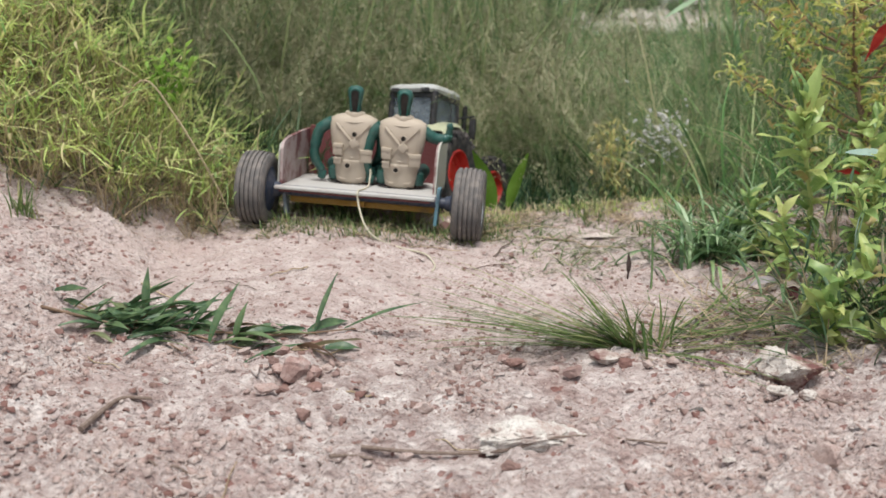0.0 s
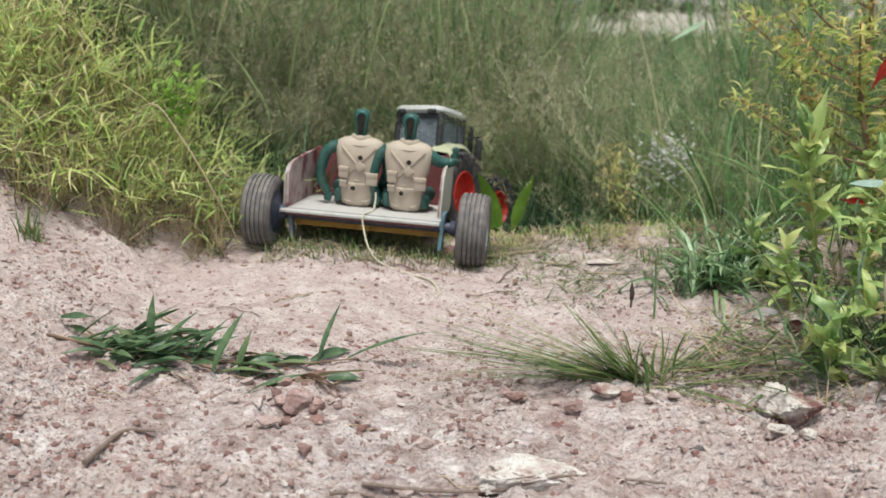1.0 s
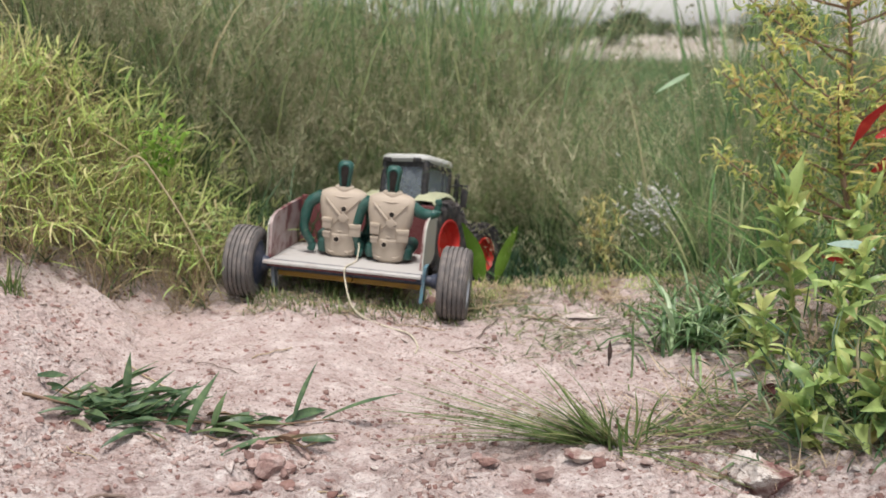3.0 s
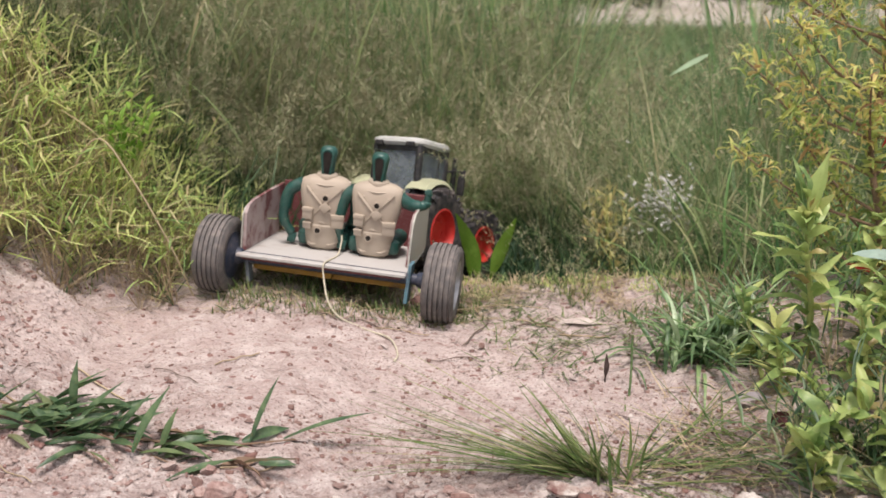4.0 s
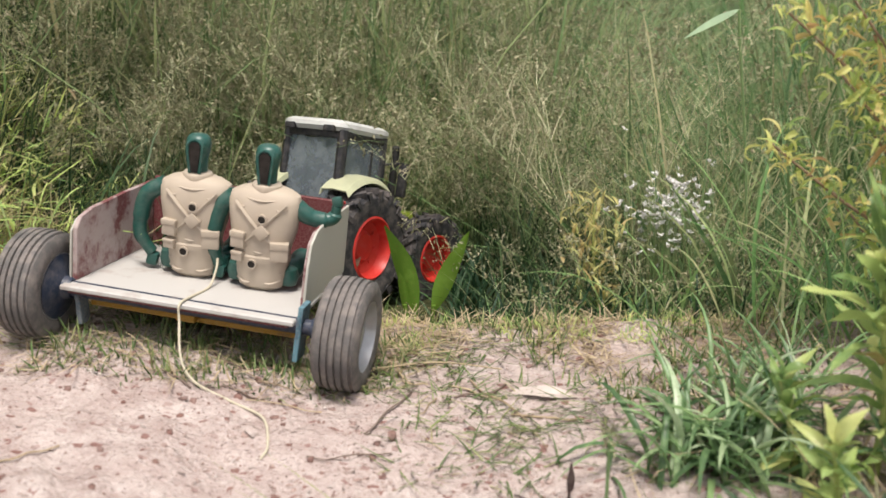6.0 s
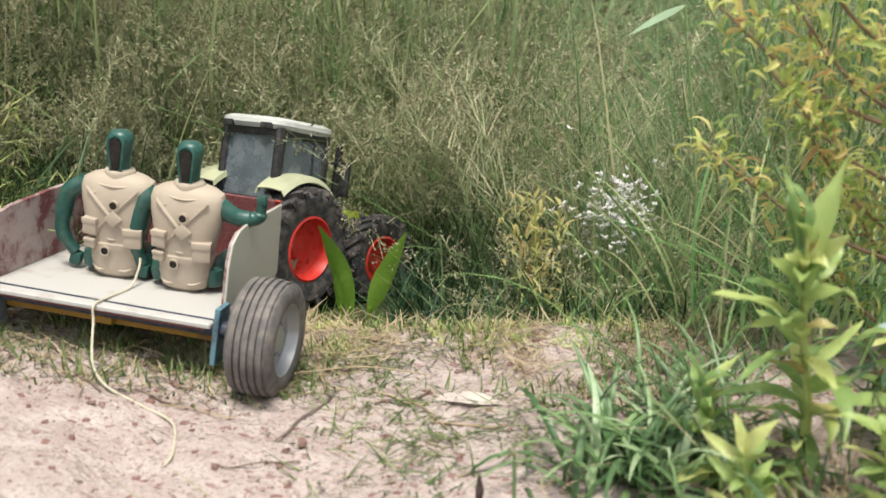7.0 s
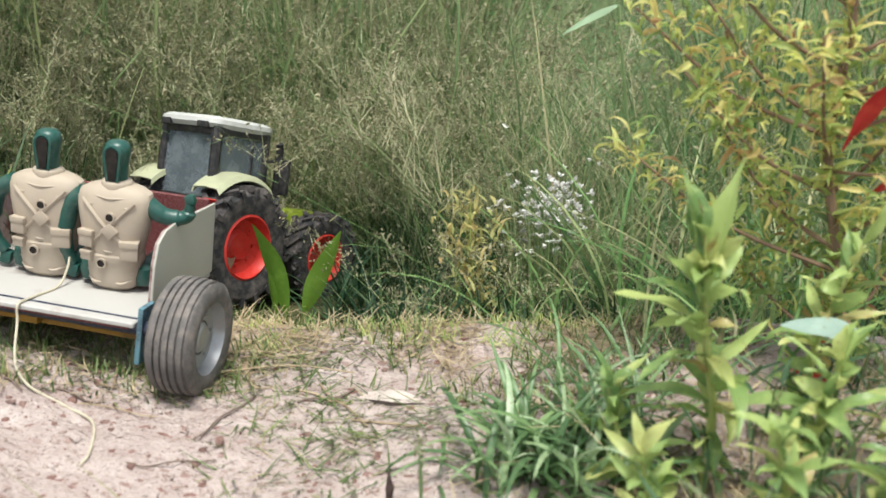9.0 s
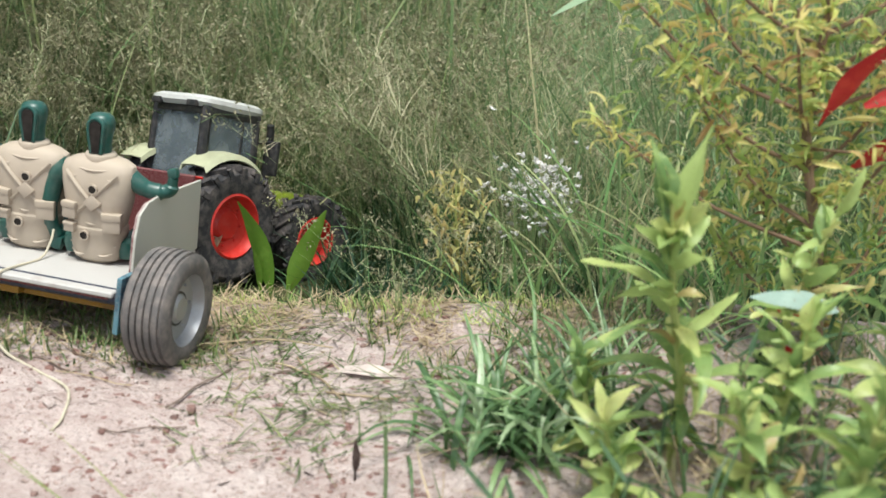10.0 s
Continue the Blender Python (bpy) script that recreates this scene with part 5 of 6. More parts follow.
# pale seed stem and dark bud beside the tuft
o = (0.158, 0.715, hgt(0.158, 0.715))
stalk = tagged(new("seed_stalk"), "pale upright grass stalk with a small seed head", "grass stalk")
stalk.location = o
part("stem", tube(bmesh.new(), curve_points([(0, 0, -0.003), (0.0006, 0, 0.02), (0.0002, 0, 0.046)], 6), [0.0009] * 12 + [0.0006], 7), GLAUCOUS, stalk)
v, f = grains(np.array([0.0002, 0, 0.048]) + rng.normal(0, 0.003, (40, 3)), 0.0015)
raw("seed_head", v, f, SEED, stalk, smooth=False)
bud = part("dry_bud", loft(bmesh.new(), [(-0.002, 0.0005, 0.0005, 0, 0), (0.005, 0.0007, 0.0007, 0.0004, 0), (0.008, 0.0017, 0.0014, 0.0007, 0), (0.013, 0.0020, 0.0016, 0.001, 0), (0.019, 0.0009, 0.0008, 0.0007, 0), (0.022, 0.0003, 0.0003, 0.0008, 0)], 12), BUDBROWN)
bud.location = (0.142, 0.728, hgt(0.142, 0.728))
tagged(bud, "dark brown dried bud standing on the soil", "dried bud")

# uprooted grass lying on the path
UX, UY = -0.205, 0.655
cut = tagged(new("uprooted_grass"), "uprooted broad-bladed green grass lying on the soil", "grass")
cut.location = (UX, UY, hgt(UX, UY))


def lie(x, y, up=0.0):
    y = y - 0.014
    return (x - UX, y - UY, hgt(x, y) - cut.location.z + up)


runners = (((-0.272, 0.664), (-0.240, 0.656), (-0.195, 0.642), (-0.140, 0.620)), ((-0.205, 0.650), (-0.165, 0.638), (-0.120, 0.636), (-0.070, 0.650)), ((-0.285, 0.640), (-0.250, 0.648), (-0.215, 0.640), (-0.185, 0.618)))
for line in runners:
    pts = curve_points([lie(x, y, 0.0030) for x, y in line], 7)
    part("runner", tube(bmesh.new(), pts, [0.0012 * (1 - 0.6 * i / len(pts)) for i in range(len(pts))], 7), DARKSTEM, cut, "dry brown runner stem")
# a torn crown whose blades point every way, thinning out along the runners
for k in range(96):
    crown = k < 72
    if crown:
        x, y = rng.normal(-0.226, 0.023), rng.normal(0.652, 0.011)
    else:
        x, y = rng.uniform(-0.21, -0.09), 0
        y = 0.640 - 0.10 * (x + 0.19) + rng.normal(0, 0.007)
    way = rng.uniform(-0.7, 0.9) if rng.random() < 0.62 else rng.uniform(2.2, 4.0)
    dead = rng.random() < 0.10
    leaf_part("blade", cut, lie(x, y, rng.uniform(0.0005, 0.006 if crown else 0.0015)), way, rng.uniform(-0.12, 0.42 if crown else 0.06), rng.uniform(0.016, 0.046), rng.uniform(0.0030, 0.0078), DARKSTEM if dead else CUTGRASS,
              rng.uniform(0.1, 1.0), rng.uniform(0.2, 0.7), 0.06, rng.normal(0, 0.5), label="withered brown blade" if dead else "")
for x, y, a, p, l, w in ((-0.222, 0.668, 1.35, 1.15, 0.036, 0.007), (-0.098, 0.642, 0.9, 0.80, 0.046, 0.005), (-0.078, 0.650, 0.15, 0.10, 0.062, 0.006), (-0.142, 0.606, 0.35, 0.03, 0.044, 0.008), (-0.168, 0.625, 0.8, 0.75, 0.046, 0.009), (-0.152, 0.630, 0.9, 0.9, 0.030, 0.007),
                         (-0.245, 0.676, 0.3, 0.35, 0.050, 0.006), (-0.185, 0.640, 0.6, 0.60, 0.036, 0.009), (-0.215, 0.645, 0.45, 0.55, 0.046, 0.010)):
    leaf_part("blade", cut, lie(x, y, 0.0012), a, p, l, w, CUTGRASS, 0.25, 0.4)


# ---- weeds ----
def weed(at, stem_pts, leaves, length, width, material, stem_mat, label, stem_r, first=0.12, droop=0.7, spare=None):
    """A leafy weed: a curved stem with leaves set in a spiral."""
    thing = tagged(new("weed"), label, "weed")
    thing.location = (at[0], at[1], hgt(*at))
    pts = curve_points(stem_pts, 10)
    n = len(pts)
    part("stem", tube(bmesh.new(), pts, [stem_r * (1 - 0.65 * k / n) for k in range(n)], 9), stem_mat, thing)
    leaves = int(leaves * 1.8)
    for k in range(leaves):
        t = first + (1 - first) * (k / max(leaves - 1, 1)) ** 0.9
        p = pts[min(int(t * (n - 1)), n - 1)]
        s = 1.0 - 0.45 * t
        leaf_part("leaf", thing, p, k * 2.4 + rng.normal(0, 0.8), 0.05 + 0.9 * t ** 2 + rng.normal(0, 0.32), rng.uniform(*length) * rng.uniform(0.36, 0.84) * (0.65 + 0.5 * math.sin(math.pi * min(t, 0.85))),
                  rng.uniform(*width) * (0.34 + 0.40 * s), material, droop * rng.uniform(0.2, 2.0), rng.uniform(0.1, 0.7), 0.10, rng.normal(0, 0.7), curl=max(0.0, rng.normal(0.1, 0.5)))
    return thing


green = weed((0.288, 0.735), [(0, 0, -0.005), (0.002, 0.002, 0.04), (-0.006, 0.000, 0.085), (-0.010, -0.004, 0.125)], 26, (0.036, 0.060), (0.009, 0.015), WEEDLEAF, WEEDSTEM, "leafy green weed with a thick yellowish stem", 0.0028)
leaf_part("leaf", green, (-0.008, -0.003, 0.085), math.pi * 1.02, 0.28, 0.042, 0.013, WEEDLEAF, 0.5, 0.3, 0.08, label="broad leaf with a browned tip")
leaf_part("leaf", green, (-0.009, -0.004, 0.098), 0.5, 1.15, 0.062, 0.015, WEEDLEAF, 0.25, 0.35, 0.08, label="long upright leaf")
leaf_part("leaf", green, (-0.009, -0.004, 0.100), 2.4, 1.15, 0.055, 0.010, WEEDLEAF, 0.3, 0.3)
leaf_part("leaf", green, (0.000, 0.0, 0.045), 2.9, 0.1, 0.040, 0.012, WEEDLEAF, 1.0, 0.3)
leaf_part("leaf", green, (0.004, 0.0, 0.040), -0.4, 0.35, 0.050, 0.015, WEEDLEAF, 0.9, 0.3)
weed((0.262, 0.700), [(0, 0, -0.004), (-0.004, 0, 0.025), (-0.010, -0.004, 0.052)], 14, (0.022, 0.040), (0.008, 0.013), WEEDLEAF, WEEDSTEM, "short leafy green weed at the path's edge", 0.0020)
weed((0.325, 0.720), [(0, 0, -0.004), (0.006, 0, 0.040), (0.012, -0.003, 0.085)], 20, (0.028, 0.046), (0.009, 0.015), WEEDLEAF, WEEDSTEM, "leafy green side shoot beside the tall weed", 0.0024)
weed((0.345, 0.690), [(0, 0, -0.004), (0.010, 0, 0.030), (0.016, -0.003, 0.060)], 14, (0.026, 0.042), (0.009, 0.015), WEEDLEAF, WEEDSTEM, "low green weed with broad leaves", 0.0022)

weed((0.302, 0.612), [(0, 0, -0.004), (0.004, 0, 0.035), (0.002, -0.003, 0.075)], 20, (0.028, 0.046), (0.008, 0.014), WEEDLEAF, WEEDSTEM, "leafy green weed at the edge of the soil", 0.0026)
weed((0.330, 0.640), [(0, 0, -0.004), (0.004, 0, 0.045), (0.008, -0.003, 0.10)], 22, (0.028, 0.048), (0.008, 0.014), WEEDLEAF, WEEDSTEM, "leafy green weed at the edge of the soil", 0.0026)
weed((0.275, 0.655), [(0, 0, -0.004), (-0.004, 0, 0.020), (-0.012, -0.003, 0.040)], 14, (0.022, 0.040), (0.008, 0.014), WEEDLEAF, WEEDSTEM, "short leafy green weed at the edge of the soil", 0.0020)
tuft("grass_tuft", (0.330, 0.600), 70, (0.03, 0.08), (0.0013, 0.0028), (0.1, 1.2), (0.3, 1.3), CUTGRASS, "dark green grass under the weeds", spread_r=0.026)

edge = lambda x, y: (x > 0.235 + 0.25 * np.clip(y - 0.62, 0, 1)) & (value_noise(x * 30, y * 30) > -0.25)
sprigs("weed_grass", scatter(230, 0.22, 0.46, 0.57, 0.80, edge), (0.03, 0.085), 6, (0.012, 0.035), (0.0016, 0.0036), CUTGRASS, "dark green grassy undergrowth below the weeds", 0.7, (0.0, -0.1))
xy = scatter(1500, 0.15, 0.46, 0.57, 0.82, lambda x, y: (x > 0.17 + 0.3 * np.abs(y - 0.68)) & (value_noise(x * 30, y * 30) > -0.2))
grass("weed_litter", xy, (0.012, 0.060), (0.0005, 0.0013), (1.0, 1.56), (-0.1, 0.3), STRAW, "tangled dry straw below the weeds", segs=4, sink=-0.002)
for wx, wy, wh in ((0.300, 0.680, 0.075), (0.345, 0.760, 0.110), (0.380, 0.720, 0.13), (0.400, 0.650, 0.12), (0.255, 0.745, 0.050), (0.365, 0.600, 0.09)):
    weed((wx, wy), [(0, 0, -0.004), (rng.normal(0, 0.006), 0, wh * 0.5), (rng.normal(0, 0.01), rng.normal(0, 0.006), wh)], 18, (0.026, 0.046), (0.008, 0.014), WEEDLEAF, WEEDSTEM, "leafy green weed among the undergrowth", 0.0022)

for wx, wy, wh in ((0.268, 0.622, 0.042), (0.292, 0.592, 0.050), (0.255, 0.600, 0.028), (0.318, 0.575, 0.060)):
    weed((wx, wy), [(0, 0, -0.004), (rng.normal(0, 0.005), 0, wh * 0.5), (rng.normal(0, 0.008), rng.normal(0, 0.005), wh)], 13, (0.028, 0.046), (0.012, 0.019), WEEDLEAF, WEEDSTEM, "low broad-leaved green weed at the edge of the soil", 0.0022)
tuft("grass_tuft", (0.232, 0.642), 60, (0.035, 0.095), (0.0013, 0.0024), (1.05, 1.52), (0.0, 0.3), TUFTG, "flat green stems lying over the straw by the weeds", spread_r=0.020)
tuft("dry_tuft", (0.205, 0.640), 70, (0.02, 0.07), (0.0005, 0.0011), (1.0, 1.5), (0.0, 0.7), STRAW, "tangle of dry straw before the weeds", spread_r=0.026)

# tall bush with curled yellow leaves
BX, BY = 0.366, 0.830
bush = tagged(new("withering_bush"), "tall withering bush with curled yellow-brown leaves and red ones", "bush")
bush.location = (BX, BY, hgt(BX, BY))
bz = bush.location.z
main = curve_points([(0.012, -0.010, -0.006), (0.006, -0.006, 0.06), (-0.006, 0.004, 0.13), (-0.004, 0.000, 0.20), (-0.012, 0.004, 0.285), (-0.010, 0.004, 0.34)], 12)
part("stem", tube(bmesh.new(), main, [0.0036 * (1 - 0.75 * k / len(main)) for k in range(len(main))], 9), DARKSTEM, bush, "brown woody stem")
tips = [(-0.106, 0.028, 0.198), (-0.116, 0.014, 0.132), (-0.060, 0.020, 0.140), (-0.082, -0.010, 0.232), (-0.050, 0.030, 0.262), (0.050, 0.020, 0.170), (0.070, 0.010, 0.240), (-0.095, 0.040, 0.272), (0.035, 0.0, 0.300),
        (-0.055, 0.045, 0.085), (0.060, 0.030, 0.100), (-0.030, -0.040, 0.190), (0.030, -0.050, 0.150), (-0.040, 0.020, 0.330), (-0.085, 0.0, 0.170), (0.02, 0.03, 0.05), (0.085, 0.02, 0.150), (0.095, 0.0, 0.200), (0.080, 0.03, 0.290), (-0.070, 0.035, 0.205), (-0.030, 0.05, 0.115), (0.040, -0.02, 0.215), (-0.075, 0.05, 0.300)]
pieces_v, pieces_f = [], []
for k, tp in enumerate(tips):
    t0 = max(0.08, min(0.92, (tp[2] - 0.055) / 0.34))
    a = main[int(t0 * (len(main) - 1))]
    b = Vector((tp[0], tp[1], tp[2] - 0.0))
    mid = (a + b) / 2 + Vector((0, 0, -0.010))
    twig = curve_points([a, mid, b], 8)
    part("branch", tube(bmesh.new(), twig, [0.0014 * (1 - 0.6 * i / len(twig)) for i in range(len(twig))], 7), DARKSTEM, bush)
    for i in range(95):
        p = twig[int((0.20 + 0.80 * rng.random() ** 0.6) * (len(twig) - 1))] + Vector(rng.normal(0, 0.0060, 3))
        v, f = leaf_mesh(rng.uniform(0.006, 0.021), rng.uniform(0.0013, 0.0038), rng.uniform(0.2, 2.8), 0.6, 0.05, 6, rng.uniform(0, 2.0))
        m = np.array(Matrix.Translation(p) @ Matrix.Rotation(rng.uniform(0, 6.28), 4, "Z") @ Matrix.Rotation(-rng.uniform(-0.3, 1.3), 4, "Y") @ Matrix.Rotation(rng.normal(0, 0.8), 4, "X"))
        pieces_v.append(v @ m[:3, :3].T + m[:3, 3])
        pieces_f.append(f)
for i in range(420):
    p = main[int((0.1 + 0.9 * rng.random()) * (len(main) - 1))]
    v, f = leaf_mesh(rng.uniform(0.008, 0.022), rng.uniform(0.0020, 0.0048), rng.uniform(0.3, 1.4), 0.4, 0.05, 5, rng.uniform(0, 0.8))
    m = np.array(Matrix.Translation(p) @ Matrix.Rotation(rng.uniform(0, 6.28), 4, "Z") @ Matrix.Rotation(-rng.uniform(-0.2, 1.2), 4, "Y") @ Matrix.Rotation(rng.normal(0, 0.6), 4, "X"))
    pieces_v.append(v @ m[:3, :3].T + m[:3, 3])
    pieces_f.append(f)
tip_pts = np.array([tips[k] for k in rng.integers(0, len(tips), 900)])
gv, gf = grains(tip_pts + rng.normal(0, 0.013, (900, 3)), rng.uniform(0.0009, 0.0020, 900))
tagged(raw("seed_specks", gv, gf, SEED, bush, "tan dried flower specks", smooth=False), kind="stuff")
v, f = merge(*zip(pieces_v, pieces_f))
tagged(raw("curled_leaves", v, f, CURL, bush, "curled yellow-green withering leaves"), kind="stuff")
for at, az, pitch, ln, wd, fold in (((0.019, -0.027, 0.188 - bz), math.pi - 0.1, -1.05, 0.048, 0.015, 0.35), ((0.045, -0.027, 0.146 - bz), math.pi, -0.55, 0.044, 0.017, 0.3), ((0.010, -0.027, 0.160 - bz), 0.05, 0.30, 0.040, 0.009, 0.4),
                                    ((-0.006, -0.030, 0.036), 2.7, 0.1, 0.022, 0.009, 0.35), ((0.0, -0.030, 0.014), 2.9, 0.0, 0.024, 0.010, 0.35)):
    leaf_part("red_leaf", bush, at, az, pitch, ln, wd, REDLEAF, 0.3, fold, 0.05, 0.9, "bright red leaf")
for end in ((0.019, -0.027, 0.188 - bz), (0.045, -0.027, 0.146 - bz), (-0.008, -0.083, 0.077 - bz), (-0.006, -0.030, 0.036), (0.0, -0.030, 0.014)):
    root = min(main, key=lambda q: abs(q.z - (end[2] - 0.012)))
    part("branch", tube(bmesh.new(), curve_points([root, (root + Vector(end)) / 2 + Vector((0, 0, -0.004)), Vector(end)], 6), 0.0009, 7), DARKSTEM, bush)
leaf_part("pale_leaf", bush, (-0.008, -0.083, 0.077 - bz), math.pi, 0.0, 0.040, 0.015, BLUELEAF, 0.30, 0.1, 0.03, -0.35, "pale blue-green leaf")
for k in range(16):
    t = 0.08 + 0.35 * k / 15
    leaf_part("leaf", bush, main[int(t * (len(main) - 1))], k * 2.4, 0.4, rng.uniform(0.022, 0.036), rng.uniform(0.008, 0.013), WEEDLEAF, 0.7)

# yellowed weed behind the crest
YX, YY = 0.176, 0.965
yellow = tagged(new("yellow_weed"), "small yellowed weed with narrow curled leaves", "weed")
yellow.location = (YX, YY, hgt(YX, YY))
pts = curve_points([(0, 0, -0.004), (0.004, 0, 0.05), (-0.002, 0.0, 0.10), (-0.003, 0, 0.135)], 8)
part("stem", tube(bmesh.new(), pts, [0.0016 * (1 - 0.6 * k / len(pts)) for k in range(len(pts))], 7), WEEDSTEM, yellow)
pv, pf = [], []
for k in range(300):
    p = pts[int((0.15 + 0.85 * rng.random()) * (len(pts) - 1))] + Vector(rng.normal(0, 0.011, 3))
    v, f = leaf_mesh(rng.uniform(0.006, 0.016), rng.uniform(0.0014, 0.0030), rng.uniform(0.2, 1.8), 0.4, 0.05, 6)
    m = np.array(Matrix.Translation(p) @ Matrix.Rotation(rng.uniform(0, 6.28), 4, "Z") @ Matrix.Rotation(-rng.uniform(0.2, 1.3), 4, "Y"))
    pv.append(v @ m[:3, :3].T + m[:3, 3])
    pf.append(f)
v, f = merge(*zip(pv, pf))
tagged(raw("leaves", v, f, YELLOWLEAF, yellow, "narrow yellow leaves"), kind="stuff")

# white flowers beside it
fx, fy, fz = 0.228, 0.985, 0.066
flowers = tagged(new("white_flowers"), "small dried white flowers among the grass", "flowers", kind="stuff")
at = np.array([fx, fy, fz]) + rng.normal(0, 1, (190, 3)) * np.array([0.015, 0.012, 0.016])
pv, pf = [], []
for p in at:
    for k in range(4):
        v, f = leaf_mesh(rng.uniform(0.0026, 0.0050), 0.0028, 0.6, 0.3, 0, 3)
        m = np.array(Matrix.Translation(p) @ Matrix.Rotation(k * 1.57 + rng.uniform(0, 1), 4, "Z") @ Matrix.Rotation(-rng.uniform(0, 1.2), 4, "Y"))
        pv.append(v @ m[:3, :3].T + m[:3, 3])
        pf.append(f)
v, f = merge(*zip(pv, pf))
tagged(raw("petals", v, f, PETAL, flowers, "white petals"), kind="stuff")
foot = np.stack([at[:, 0] * 0.5 + fx * 0.5, at[:, 1], height(at[:, 0], at[:, 1])], -1)
v, f = strands(foot, at, np.zeros(len(at)), 0.0009, 3)
tagged(raw("stems", v, f, SEEDSTEM, flowers, "thin stems"), kind="stuff")

# two broad leaves behind the crest
LX, LY = 0.055, 0.934
broad = tagged(new("broad_leaf_plant"), "plant with upright broad smooth green leaves at the crest", "plant")
broad.location = (LX, LY, hgt(LX, LY))
foot_up = 0.032
for x, az, pitch, ln, wd, roll, bend in ((-0.005, 2.95, 1.22, 0.064, 0.0165, 1.35, 0.60), (0.008, 0.25, 1.06, 0.060, 0.0155, -1.3, 0.22), (-0.012, 2.9, 1.3, 0.030, 0.008, 1.2, 0.3)):
    leaf_part("leaf", broad, (x, 0, foot_up), az, pitch, ln, wd, BROADLEAF, bend, 0.15, 0.02, roll)

for x in (-0.005, 0.008, -0.012):
    part("stem", tube(bmesh.new(), [(x * 0.6, 0, -0.004), (x, 0, foot_up + 0.004)], 0.0014, 7), BROADLEAF, broad)

# dried brown stalk leaning in the wild grass
o = (0.006, 0.975, hgt(0.006, 0.975))
dried = tagged(new("dried_stalk"), "dried purplish-brown weed stalk with withered leaves", "weed")
dried.location = o
for pts in (((0, 0, -0.004), (-0.002, 0, 0.040), (-0.003, 0.002, 0.085)), ((0, 0, 0.004), (-0.024, -0.003, 0.030), (-0.050, -0.004, 0.052))):
    line = curve_points(pts, 8)
    part("stem", tube(bmesh.new(), line, [0.0013 * (1 - 0.6 * i / len(line)) for i in range(len(line))], 7), DARKSTEM, dried)
    for i in range(6):
        leaf_part("withered_leaf", dried, line[int((0.25 + 0.7 * i / 5) * (len(line) - 1))], i * 2.4, rng.uniform(-0.6, 0.5), rng.uniform(0.012, 0.022), rng.uniform(0.004, 0.007), DARKSTEM if i % 2 else STRAW, 1.4, 0.6)

# single broad pale blade standing in the wild grass
o = (0.285, 1.005, hgt(0.285, 1.005))
blade = tagged(new("bent_grass"), "single broad pale green grass blade bent over the wild grass", "grass blade")
blade.location = o
part("stem", tube(bmesh.new(), curve_points([(0, 0, -0.004), (0.004, 0, 0.12), (-0.016, 0, 0.206 - o[2])], 8), 0.0011, 7), SEEDSTEM, blade)
leaf_part("leaf", blade, (-0.016, 0, 0.206 - o[2]), math.pi, -0.62, 0.042, 0.0062, PALEGREEN, 0.15, 0.2, 0.02, -0.8)

# fallen leaves and straws
pale = raw("fallen_leaf", *leaf_mesh(0.042, 0.013, 0.30, 0.1, 0.03), PALELEAF)
pale.matrix_world = pose(0.116, 0.824, hgt(0.13, 0.82) + 0.0005, 4, 6, -12)
tagged(pale, "bleached fallen leaf lying on the soil", "leaf")
grey = raw("dead_leaf", *leaf_mesh(0.024, 0.0085, 0.5, 0.5, 0.05), GREYLEAF)
grey.matrix_world = pose(0.228, 0.690, hgt(0.235, 0.690) + 0.006, 20, -6, -4)
tagged(grey, "curled grey dead leaf caught at the weed's foot", "leaf")
maroon = raw("dead_leaf", *leaf_mesh(0.016, 0.010, 0.9, 0.5, 0.08), MAROONLEAF)
maroon.matrix_world = pose(0.240, 0.655, hgt(0.245, 0.655) + 0.010, 70, -10, 8)
tagged(maroon, "dark maroon dead leaf hanging at the weed's foot", "leaf")
for k in range(46):
    if k < 18:
        x, y = rng.uniform(-0.10, 0.15), rng.uniform(0.79, 0.86)
    else:
        x, y = rng.uniform(-0.30, 0.30), rng.uniform(0.42, 0.85)
    L, a = rng.uniform(0.012, 0.055), rng.normal(0, 0.5)
    pts = []
    for t in np.linspace(-0.5, 0.5, 6):
        xx, yy = x + L * t * math.cos(a), y + L * t * math.sin(a) + 0.1 * L * (t * t)
        pts.append((xx, yy, hgt(xx, yy) + 0.0012 + 0.05 * L * (0.25 - t * t)))
    dry = k % 3
    st = part("straw" if dry else "twig", tube(bmesh.new(), curve_points(pts, 3), rng.uniform(0.0003, 0.0007), 6), STRAW if dry else TWIG)
    tagged(st, "dry straw stalk lying on the soil" if dry else "thin grey twig lying on the soil", "straw" if dry else "twig", "straws on the path")


